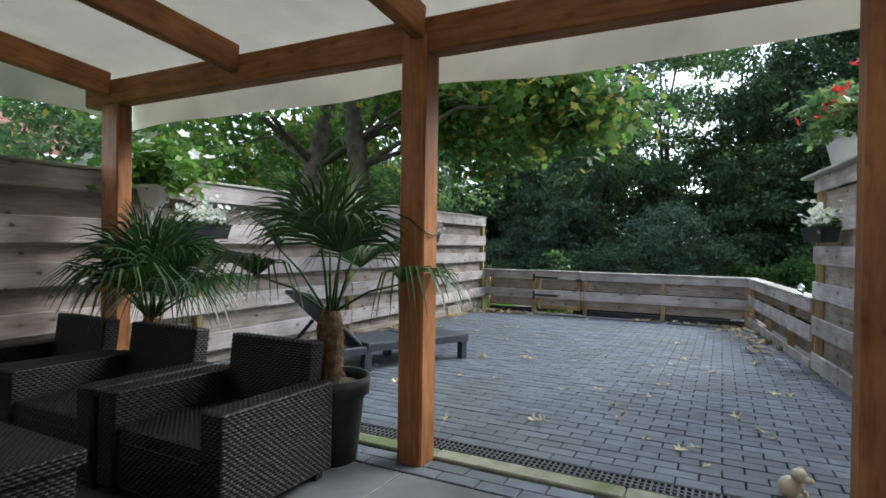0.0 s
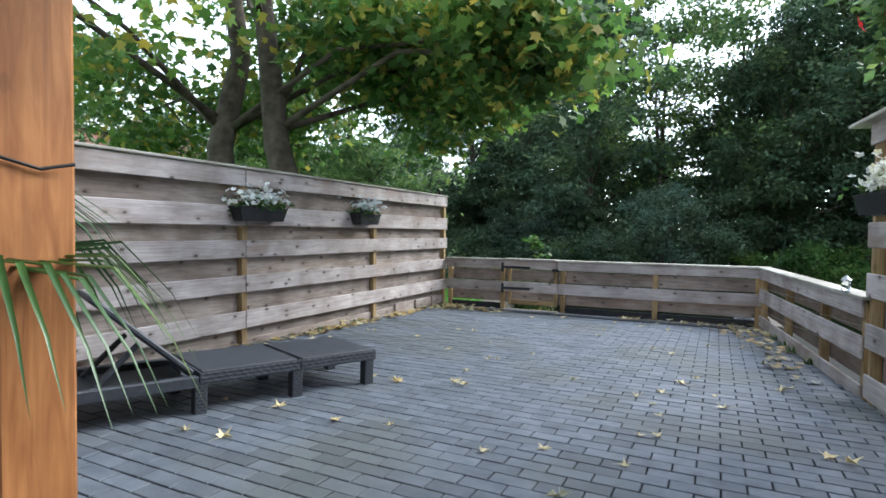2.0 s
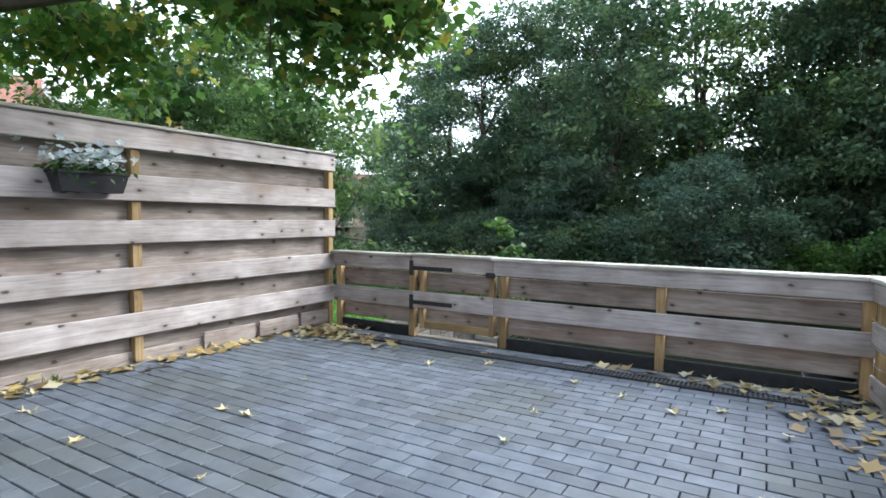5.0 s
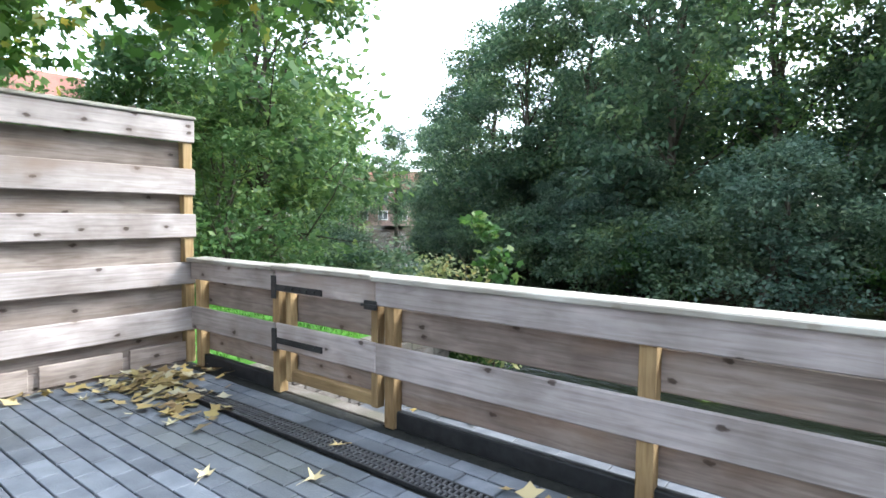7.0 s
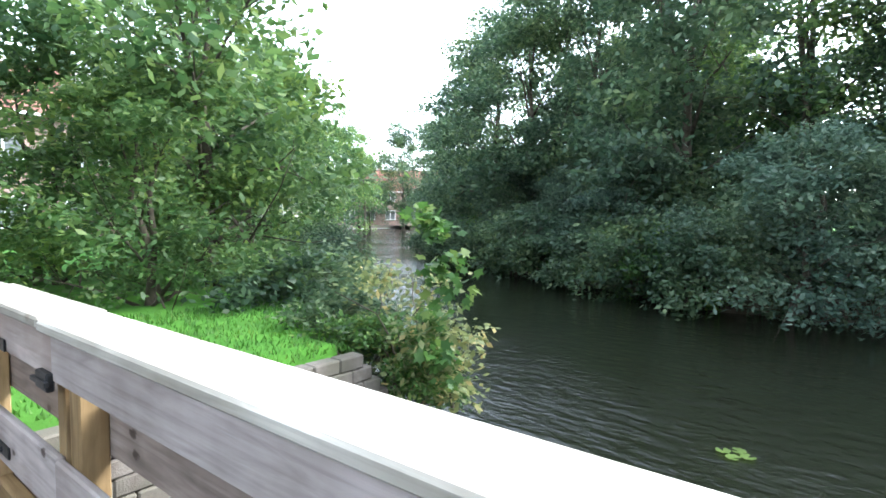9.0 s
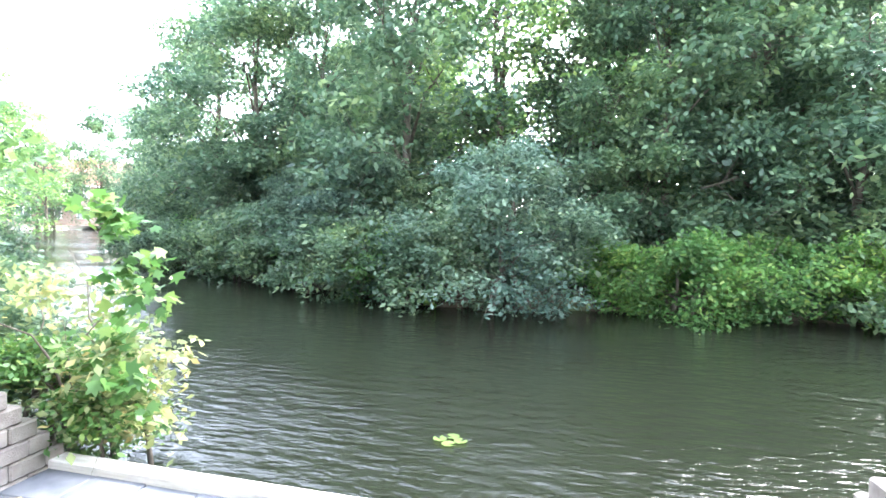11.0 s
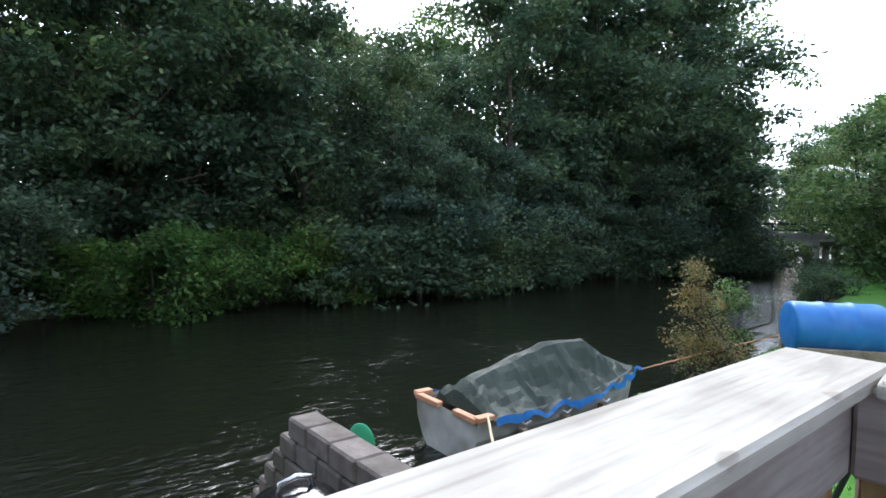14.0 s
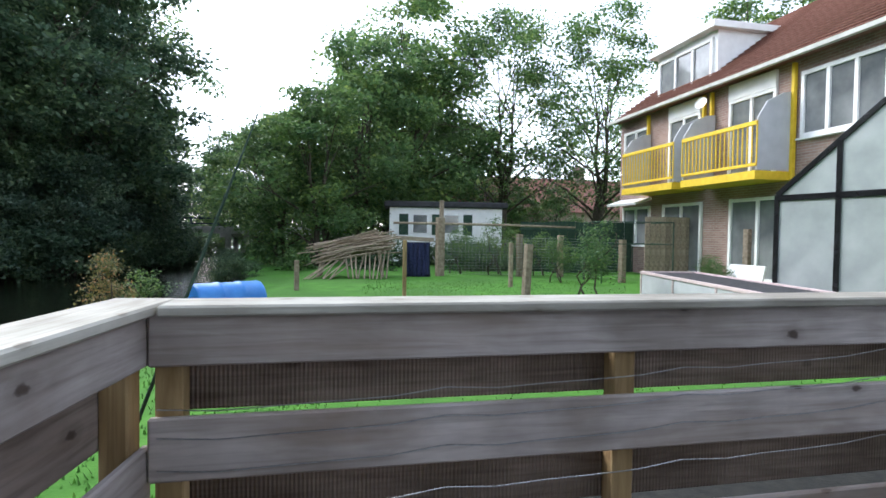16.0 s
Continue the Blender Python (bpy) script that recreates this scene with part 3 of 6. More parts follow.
# canvas roof with its hanging edge
bm = bmesh.new()
N = 26
grid = []
for i in range(N + 1):
    x = -4.5 + 5.75 * i / N
    col = []
    for j in range(13):
        y = PY + 0.42 - (PY + 2.4) * j / 12
        sag = 0.03 * math.cos((x + 4.5) * math.tau / 1.35) + 0.012 * noise.noise((x * 1.5, y * 1.5, 3))
        col.append(bm.verts.new((x, y, 2.60 + 0.09 * (PY - y) + 0.03 - abs(sag))))
    z = 2.262 + 0.012 * math.sin(x * 3.1) + 0.02 * noise.noise((x * 0.8, 5, 0))
    edge = [bm.verts.new((x, PY + 0.43 + 0.03 * math.sin(x * 5), z + (2.56 - z) * k)) for k in (0.5, 0.0)]
    grid.append(col[::-1] + edge)
for a, b in zip(grid, grid[1:]):
    for j in range(len(a) - 1):
        bm.faces.new((a[j], a[j + 1], b[j + 1], b[j]))
part("canopy", bm, M_cloth, pergola, "stained cream canvas with a hanging valance", smooth=True)
bm = bmesh.new()
grid = []
for i in range(15):
    y = PY + 0.4 - 4.6 * i / 14
    z1 = 2.62 + 0.09 * (PY - y)
    grid.append([bm.verts.new((-4.5, y, z1)), bm.verts.new((-4.49, y, (z1 + 2.32) / 2)), bm.verts.new((-4.47, y, 2.30 + 0.02 * math.sin(i)))])
for a, b in zip(grid, grid[1:]):
    for j in range(2):
        bm.faces.new((a[j], a[j + 1], b[j + 1], b[j]))
part("side_valance", bm, M_cloth, pergola, smooth=True)

# ---- the dwelling behind the terrace ----


def brick_mat(name, c1, c2, mortar):
    """Brick courses of 65 mm at true size on upright walls."""
    m, n, l, p = nodes_of(name)
    tc = n.new("ShaderNodeTexCoord")
    sp, cb, ad = n.new("ShaderNodeSeparateXYZ"), n.new("ShaderNodeCombineXYZ"), n.new("ShaderNodeMath")
    l.new(tc.outputs["Object"], sp.inputs[0])
    l.new(sp.outputs["X"], ad.inputs[0])
    l.new(sp.outputs["Y"], ad.inputs[1])
    l.new(ad.outputs[0], cb.inputs["X"])
    l.new(sp.outputs["Z"], cb.inputs["Y"])
    bt_ = n.new("ShaderNodeTexBrick")
    bt_.inputs["Scale"].default_value = 1.0
    bt_.inputs["Brick Width"].default_value, bt_.inputs["Row Height"].default_value = 0.22, 0.065
    bt_.inputs["Mortar Size"].default_value = 0.007
    bt_.inputs["Color1"].default_value, bt_.inputs["Color2"].default_value, bt_.inputs["Mortar"].default_value = (*c1, 1), (*c2, 1), (*mortar, 1)
    l.new(cb.outputs[0], bt_.inputs["Vector"])
    ns = n.new("ShaderNodeTexNoise")
    ns.inputs["Scale"].default_value, ns.inputs["Detail"].default_value = 1.3, 6
    l.new(tc.outputs["Object"], ns.inputs["Vector"])
    rr = ramp(n, [(0.3, (0.75, 0.75, 0.75)), (0.7, (1.15, 1.15, 1.15))])
    l.new(ns.outputs["Fac"], rr.inputs["Fac"])
    mx = n.new("ShaderNodeMixRGB")
    mx.blend_type = "MULTIPLY"
    mx.inputs[0].default_value = 1
    l.new(bt_.outputs["Color"], mx.inputs[1])
    l.new(rr.outputs["Color"], mx.inputs[2])
    l.new(mx.outputs[0], p.inputs["Base Color"])
    bp = n.new("ShaderNodeBump")
    bp.invert = True
    bp.inputs["Strength"].default_value, bp.inputs["Distance"].default_value = 0.8, 0.008
    l.new(bt_.outputs["Fac"], bp.inputs["Height"])
    l.new(bp.outputs[0], p.inputs["Normal"])
    p.inputs["Roughness"].default_value = 0.9
    return m


M_brick = brick_mat("red_grey_brick", (0.27, 0.165, 0.135), (0.36, 0.235, 0.195), (0.40, 0.36, 0.32))
# never in view: added to close the terrace, in brick to cut bounce light
home = empty("wall_south", label="unseen brick rear wall of the dwelling", category="wall", kind="structure")
box("wall", (6.4, 0.3, 6.0), (-1.6, -2.75, 2.8), M_brick, home)


# ---- trees and shrubs ----
def crown_points(rng, lobes, per_lobe):
    """Clump middles, mostly on the outside of several lobes (x, y, z, rx, ry, rz)."""
    out = []
    for x, y, z, rx, ry, rz in lobes:
        m = 9
        d = rng.normal(size=(m, 3))
        d[:, 2] += 0.35
        d /= np.linalg.norm(d, axis=1, keepdims=True)
        boss = np.array([x, y, z]) + d * rng.uniform(0.55, 0.95, size=(m, 1)) * np.array([rx, ry, rz])
        e = rng.normal(size=(per_lobe, 3))
        e[:, 2] += 0.3
        e /= np.linalg.norm(e, axis=1, keepdims=True)
        size = rng.uniform(0.26, 0.46, size=m)
        k = rng.integers(0, m, per_lobe)
        out.append(boss[k] + e * (rng.uniform(0.3, 1.0, size=per_lobe) ** 0.5 * size[k])[:, None] * np.array([rx, ry, rz]))
    return np.concatenate(out)


def make_tree(name, seed, height, trunk_r, lobes, per_lobe, per_clump, leaf, leafmat, clump=0.32, label="", stems=1, lean=0.0, droop=0.35, shape=0.55, category="tree", lobed=False, feet=None):
    rng = np.random.default_rng(seed)
    tree = empty(name, label=label, category=category)
    bm = bmesh.new()
    lobes_a = np.asarray(lobes, dtype=float)
    for s in range(stems):
        bx, by = feet[s] if feet else (0.0, 0.0) if stems == 1 else (rng.uniform(-0.45, 0.45), rng.uniform(-0.45, 0.45))
        top = Vector((rng.uniform(-1, 1) * 0.5 + lean, rng.uniform(-1, 1) * 0.5, height * 0.8))
        pts, rad = [], []
        for k in range(7):
            q = k / 6
            pts.append((bx + (top.x - bx) * q + rng.normal() * 0.08 * (k > 0), by + (top.y - by) * q + rng.normal() * 0.08 * (k > 0), top.z * q - 0.3 * (k == 0)))
            rad.append(trunk_r * (1.25 if k == 0 else 1) * (1 - 0.82 * q))
        tube(bm, pts, rad, 8)
        for lb in lobes_a[s::stems]:
            q = min(max((lb[2] - lb[5] * 0.6) / top.z * 0.75, 0.36 if lobed else 0.18), 0.9)
            i = min(int(q * 6), 5)
            p0 = Vector(pts[i]).lerp(Vector(pts[i + 1]), q * 6 - i)
            p2 = Vector([float(q) for q in lb[:3]])
            mid = p0.lerp(p2, 0.5) + Vector((0, 0, 0.12 * height * rng.uniform(0, 0.6)))
            r0 = trunk_r * (0.30 if lobed else 0.45) * (1 - 0.6 * q)
            tube(bm, [p0, mid, p2], [r0, r0 * 0.6, r0 * 0.25], 5)
            for k in range(4):
                e = p2 + Vector([float(q) for q in rng.normal(size=3)]) * float(lb[3]) * 0.55
                tube(bm, [mid.lerp(p2, 0.5 + 0.12 * k), e.lerp(p2, 0.4), e], [r0 * 0.3, r0 * 0.18, r0 * 0.08], 4)
    part("trunk", bm, M_bark, tree, smooth=True)
    c = crown_points(rng, lobes, per_lobe)
    v = leaf_cloud(rng, c, np.array([clump, clump, clump * 0.42]), per_clump, leaf, droop, shape)
    if lobed:
        v = lobed_cloud(rng, c, np.array([clump, clump, clump * 0.5]), per_clump, leaf, droop)
    part("crown", quads_mesh("crown", v, 10 if lobed else 4, leafmat), leafmat, tree)
    return tree


def round_lobes(seed, n, base, top, spread, size):
    rng = np.random.default_rng(seed)
    out = []
    for k in range(n):
        q = (k + 0.5) / n
        a = k * 2.4 + rng.uniform(-0.4, 0.4)
        r = spread * math.sin(math.pi * (0.18 + 0.72 * q)) * rng.uniform(0.55, 1.0)
        s = size * rng.uniform(0.7, 1.2) * (1.15 - 0.5 * q)
        out.append((r * math.cos(a), r * math.sin(a), base + (top - base) * q, s, s, s * 0.8))
    return out


# the maple beside the terrace
maple_lobes = [(-1.0, -2.6, 4.4, 2.0, 2.0, 1.2), (0.4, 1.2, 4.4, 1.7, 1.6, 1.0), (2.7, 0.5, 3.75, 1.1, 1.1, 0.7), (-0.8, 3.0, 5.6, 1.4, 1.4, 1.0), (-0.6, -0.4, 7.6, 2.6, 2.6, 1.7), (-2.6, 1.5, 6.0, 2.2, 2.2, 1.4), (1.8, 1.7, 3.8, 1.0, 1.1, 0.7), (0.8, -2.6, 6.2, 1.8, 1.8, 1.3), (-1.8, -4.6, 4.6, 1.8, 1.8, 1.3), (3.6, 0.5, 3.45, 0.75, 0.75, 0.45), (-3.6, 1.0, 3.6, 1.4, 1.4, 1.0), (-2.4, 2.4, 3.6, 1.1, 1.1, 0.8), (0.6, 2.4, 3.9, 0.9, 0.9, 0.6), (1.3, 3.3, 3.45, 1.0, 1.0, 0.75)]
maple = make_tree("maple_tree", 3, 9.5, 0.23, maple_lobes, 135, 15, 0.145, M_leaf_maple, 0.36, "broad maple with green and yellowing leaves behind the fence", stems=2, shape=0.9, droop=0.7, lobed=True, feet=((-0.35, -0.25), (0.3, 0.2)))
place(maple, (-5.55, 7.35, -0.2))

# four kinds of bank tree, each built once
alder = make_tree("alder_tree", 11, 12.5, 0.2, round_lobes(1, 15, 0.9, 12.5, 3.0, 2.1), 84, 19, 0.23, M_leaf_dark, 0.30, "dark green alder on the canal bank")
ash = make_tree("ash_tree", 12, 13.5, 0.16, round_lobes(2, 13, 3.2, 13.5, 2.8, 1.8), 62, 17, 0.21, M_leaf_mid, 0.30, "tall open ash tree on the canal bank", stems=2)
thicket = make_tree("willow_shrub", 13, 4.2, 0.08, round_lobes(3, 12, 0.1, 4.3, 2.1, 1.4), 84, 20, 0.145, M_leaf_blue, 0.22, "grey-green willow shrub hanging over the water", stems=3, category="shrub", droop=0.5)
scrub = make_tree("green_shrub", 14, 2.2, 0.05, round_lobes(4, 9, -0.3, 1.6, 1.5, 0.85), 66, 18, 0.13, M_leaf_bright, 0.20, "fresh green bank shrub touching the water", stems=3, category="shrub")
place(alder, (5.2, 27.4, -0.6))
place(ash, (1.0, 28.0, -0.6))
place(thicket, (-1.9, 22.9, -0.9))
thicket.scale = (0.9, 0.9, 0.8)
place(scrub, (2.4, 23.6, -0.9))
rg = random.Random(5)


def plant(kind, spots):
    for x, y, s in spots:
        o = copy_thing(kind, pose(x, y, -0.75 if y > 8 or x > 0 else -0.3, 0, 0, rg.uniform(0, 360)))
        o.scale = (s * rg.uniform(0.9, 1.1), s * rg.uniform(0.9, 1.1), s * rg.uniform(0.92, 1.08))


plant(alder, [(-5.6, 28.0, 1.0), (-10.0, 31.0, 0.95), (-13.2, 32.0, 1.0), (-17.4, 35.2, 0.95), (-21.5, 38.6, 0.85), (-26.5, 43.5, 0.8), (-36, 53, 0.85), (-50, 63, 1.0), (9.6, 25.6, 0.6), (12.4, 25.8, 0.55), (17.6, 27.4, 1.15), (21.5, 28.2, 1.15), (25.5, 28.6, 1.05), (29.5, 30.0, 1.15), (33.5, 31.5, 1.2), (37.5, 32.5, 1.1), (43.5, 35.5, 0.95), (57, 33, 0.9), (66, 30, 1.0), (23.0, 25.9, 0.7), (2.4, 26.6, 0.8), (41, 31.3, 1.15), (47, 33.5, 1.1), (6.9, 26.2, 0.75), (0.4, 27.2, 0.75), (27.0, 25.6, 1.25), (29.8, 25.6, 1.35), (23.6, 27.0, 1.2)])
plant(ash, [(-2.6, 29.0, 1.0), (7.2, 31.0, 1.1), (-57, 62, 1.0), (19.0, 33.0, 1.1), (28, 34, 1.1), (-42, 62, 0.9), (62, 26, 0.9), (33.2, 25.4, 1.1)])
plant(thicket, [(-6.4, 26.2, 0.85), (-9.7, 28.8, 0.75), (10.2, 24.1, 0.95), (13.8, 24.6, 1.0), (18.0, 25.4, 1.0), (-13.2, 31.0, 0.75), (-20, 37.6, 0.9), (22.0, 26.0, 1.0), (27.0, 26.9, 1.0), (33.5, 28.2, 1.1), (-28, 44.8, 1.0), (40, 30.0, 1.2), (25.0, 24.2, 1.0), (29.0, 23.5, 1.1), (32.0, 24.0, 0.9)])
plant(scrub, [(0.6, 24.5, 0.9), (4.2, 24.2, 0.95), (6.2, 23.9, 0.9), (-8.2, 27.0, 0.9), (8.2, 23.7, 0.7), (-11.6, 29.6, 1.1), (-4.6, 24.0, 0.8), (-4.6, 13.75, 0.45), (24.6, 25.6, 0.9), (-16.5, 33.0, 1.0), (37, 28.8, 1.0)])

# trees on the near bank, beside the landing
bank_tree = make_tree("bank_tree", 21, 6.5, 0.13, round_lobes(7, 13, 0.5, 6.6, 2.3, 1.45), 70, 17, 0.17, M_leaf_mid, 0.24, "leafy green bank tree beside the canal", stems=2)
place(bank_tree, (-9.6, 14.6, -0.2))
plant(bank_tree, [(-13.8, 17.0, 1.0), (-17.8, 20.4, 1.05), (-8.4, 13.2, 0.55), (-23.2, 24.6, 1.2), (-31, 30.5, 1.4), (-14, 8.5, 1.0), (-38, 40, 1.5), (-9.8, 10.4, 0.5), (-11.5, 12.9, 0.75)])
# trees along the bank and gardens beyond the lawn
plant(ash, [(29.5, 11.2, 0.85), (35.0, 8.6, 1.45), (28, -10, 1.2), (22, -12, 1.2), (49, 19, 0.9)])
plant(bank_tree, [(23.2, 13.0, 1.15), (25.8, 15.2, 1.0), (27.6, 11.6, 1.5), (31.5, 9.0, 1.9), (36, 18.5, 1.2), (44, 22, 1.3), (34, 2.4, 0.62), (36, -1.5, 0.7), (38, 0.6, 0.7)])
# two open trees beyond the gardens
open_tree = make_tree("open_tree", 61, 11.0, 0.24, round_lobes(17, 24, 3.2, 13.5, 4.6, 2.0), 72, 12, 0.21, M_leaf_mid, 0.36, "open-crowned tree with a forked trunk beyond the gardens", stems=2, feet=((-0.12, 0.0), (0.12, 0.1)))
place(open_tree, (30.5, 3.5, -0.3))
plant(open_tree, [(27.8, -1.4, 0.95)])

# low bushes along both banks, and the wood behind
bush = make_tree("bank_bush", 31, 1.5, 0.04, round_lobes(9, 8, -0.2, 1.5, 1.25, 0.85), 34, 16, 0.155, M_leaf_dark, 0.2, "dark green bush overhanging the water", stems=3, category="shrub")
place(bush, (9.2, 23.0, -0.85))
line = [(x, along(FAR_BANK, x) - 0.35 + rg.uniform(-0.25, 0.3), rg.uniform(0.8, 1.25)) for x in np.arange(-27, 42, 1.55) if not -3.6 < x < 7.0]
plant(bush, line + [(x, along(FAR_BANK, x) + 2.4, 1.5) for x in (-6.5, -3, 0.2, 3.2, 6.0, 9.0, 12.5)] + [(18.8, 6.7, 0.85), (19.2, 5.6, 0.75), (21.4, 8.6, 0.75), (21.6, 7.0, 0.8), (21.5, 5.4, 0.7), (19.6, 10.4, 0.9)])
plant(bush, [(x, along(NEAR_BANK, x) - 0.25, s) for x, s in ((-5.6, 0.6), (-6.9, 0.8), (-8.4, 0.7), (-10.0, 0.7), (-11.8, 0.7), (-13.6, 0.7), (-15.6, 0.75), (-18, 0.8), (-20.6, 0.8), (-23.5, 0.9), (17.5, 0.5), (20, 0.45), (23, 0.45), (26, 0.4), (30, 0.45), (34, 0.4))])
wood = make_tree("woodland_tree", 41, 9.0, 0.14, round_lobes(12, 13, 0.9, 9.3, 2.9, 2.1), 50, 10, 0.36, M_leaf_dark, 0.4, "dense woodland tree behind the canal bank", stems=2)
place(wood, (4.0, 33.2, -0.6))
plant(wood, [(x, along(FAR_BANK, x) + 8.6 + rg.uniform(-1, 1.4), rg.uniform(0.65, 0.9)) for x in (-23, -18.5, -14.5, -11, -7.6, -4.4, -1.2, 1.6, 6.8, 9.8, 12.6, 15.6, 19, 22.5, 26, 30, 35)])
plant(wood, [(3.0, 37, 1.3), (7.5, 37, 1.3), (11.5, 36, 1.3), (15.5, 36, 1.3), (20, 36, 1.25), (-7, 36, 1.15), (-11, 38, 1.15), (58, 37, 1.2), (64, 35, 1.0), (71, 33, 1.0), (76, 27, 0.9), (66, 24, 0.8), (57, 18.5, 0.8), (45, 14.5, 1.1), (42, 10.5, 1.5), (39, 7.2, 1.3), (-20, 10, 0.9), (-30, 24, 1.0), (-54, 54, 1.1), (-60, 66, 1.0)])


# ---- things on the terrace ----
M_wicker = rough_mat("dark_wicker", (0.007, 0.0065, 0.0065), (0.019, 0.0175, 0.017), 60, 0.42, 0.2, 300, spec=0.3)
M_resin = rough_mat("anthracite_resin", (0.030, 0.034, 0.042), (0.048, 0.053, 0.063), 50, 0.5, 0.25, 260, spec=0.4)
M_pot = rough_mat("black_pot", (0.012, 0.012, 0.013), (0.03, 0.03, 0.032), 6, 0.45, 0.1)
M_white_pot = rough_mat("white_plastic_pot", (0.66, 0.65, 0.62), (0.78, 0.77, 0.74), 5, 0.5, 0.1)
M_fibre = rough_mat("palm_fibre", (0.09, 0.055, 0.03), (0.28, 0.19, 0.11), 30, 0.95, 1.0, 120)
M_petal = leaf_mat("white_petals", (0.72, 0.74, 0.70), (0.85, 0.86, 0.82), (0.80, 0.78, 0.55), through_=0.3)
M_red = leaf_mat("red_petals", (0.42, 0.012, 0.02), (0.62, 0.03, 0.035), (0.55, 0.02, 0.05), through_=0.3)
M_stone_dog = rough_mat("cream_resin", (0.60, 0.54, 0.40), (0.72, 0.66, 0.52), 14, 0.6, 0.2)
M_glass = plain_glass("lantern_glass")
M_wire = rough_mat("galvanised_wire", (0.30, 0.31, 0.32), (0.48, 0.49, 0.50), 40, 0.35, 0.1, metal=0.9)


def weave_box(size, cell=(0.031, 0.013), depth=0.0055, faces="xXyYZ"):
    """A box whose sides are woven: small rounded strands that lie over and under in turn."""
    sx, sy, sz = size
    V, Fc = [], []

    def sheet(o, u, v, n, lu, lv):
        nu, nv = max(2, round(lu / cell[0])), max(2, round(lv / cell[1]))
        du, dv = 6, 3
        base = len(V)
        for j in range(nv * dv + 1):
            for i in range(nu * du + 1):
                a, b = i / du, j / dv
                row = min(int(b), nv - 1)
                h = math.cos((a + 0.5 * (row % 2)) * math.tau)
                h = 0.5 * math.copysign(abs(h) ** 0.6, h)
                edge = 1 if j % dv else -0.1
                if i in (0, nu * du) or j in (0, nv * dv):
                    h, edge = -0.5, 0.5
                p = o + u * (lu * i / (nu * du)) + v * (lv * j / (nv * dv)) + n * depth * (h + edge)
                V.append(p)
        w = nu * du + 1
        for j in range(nv * dv):
            for i in range(nu * du):
                Fc.append((base + j * w + i, base + j * w + i + 1, base + (j + 1) * w + i + 1, base + (j + 1) * w + i))

    X, Y, Z = Vector((1, 0, 0)), Vector((0, 1, 0)), Vector((0, 0, 1))
    h = Vector((sx / 2, sy / 2, 0))
    if "y" in faces:
        sheet(Vector((-h.x, -h.y, 0)), X, Z, -Y, sx, sz)
    if "Y" in faces:
        sheet(Vector((h.x, h.y, 0)), -X, Z, Y, sx, sz)
    if "x" in faces:
        sheet(Vector((-h.x, h.y, 0)), -Y, Z, -X, sy, sz)
    if "X" in faces:
        sheet(Vector((h.x, -h.y, 0)), Y, Z, X, sy, sz)
    if "Z" in faces:
        sheet(Vector((-h.x, -h.y, sz)), X, Y, Z, sx, sy)
    if "z" in faces:
        sheet(Vector((-h.x, h.y, 0)), X, -Y, -Z, sx, sy)
    me = bpy.data.meshes.new("woven")
    me.from_pydata(V, [], Fc)
    me.shade_smooth()
    return me


def armchair():
    ch = empty("armchair", label="dark brown woven rattan lounge armchair", category="chair", group="rattan seats on the terrace")
    for x in (-0.325, 0.325):
        part("arm", weave_box((0.11, 0.66, 0.41), faces="xXyYZ"), M_wicker, ch, loc=(x, 0, 0.05))
    part("seat", weave_box((0.54, 0.58, 0.06), faces="yZ"), M_wicker, ch, loc=(0, -0.02, 0.25))
    part("front_panel", weave_box((0.54, 0.04, 0.20), faces="yY"), M_wicker, ch, loc=(0, -0.29, 0.05))
    part("backrest", weave_box((0.54, 0.09, 0.58), faces="xXyYZ"), M_wicker, ch, loc=(0, 0.285, 0.06), rot=(-6, 0, 0))
    for x in (-0.33, 0.33):
        for y in (-0.28, 0.28):
            box("foot", (0.05, 0.05, 0.06), (x, y, 0.03), M_pot, ch)
    return ch


def tilt_at(y):
    return -math.degrees(math.atan(SLOPE))


chair = armchair()
place(chair, (-2.05, 1.77, floor_z(1.77)), (tilt_at(0), 0, 0))
for x, y, r in ((-2.85, 1.75, 1.5), (-3.62, 1.72, -2)):
    copy_thing(chair, pose(x, y, floor_z(y), tilt_at(0), 0, r))
table = empty("coffee_table", (-2.25, 0.72, floor_z(0.72)), (tilt_at(0), 0, 0), "low square dark rattan coffee table", "table", "rattan seats on the terrace")
part("tabletop", weave_box((0.78, 0.68, 0.05), faces="xXyYZ"), M_wicker, table, loc=(0, 0, 0.37))
part("apron", weave_box((0.74, 0.64, 0.32), faces="xXyY"), M_wicker, table, loc=(0, 0, 0.045))
for x in (-0.33, 0.33):
    for y in (-0.28, 0.28):
        box("foot", (0.05, 0.05, 0.045), (x, y, 0.0225), M_pot, table)


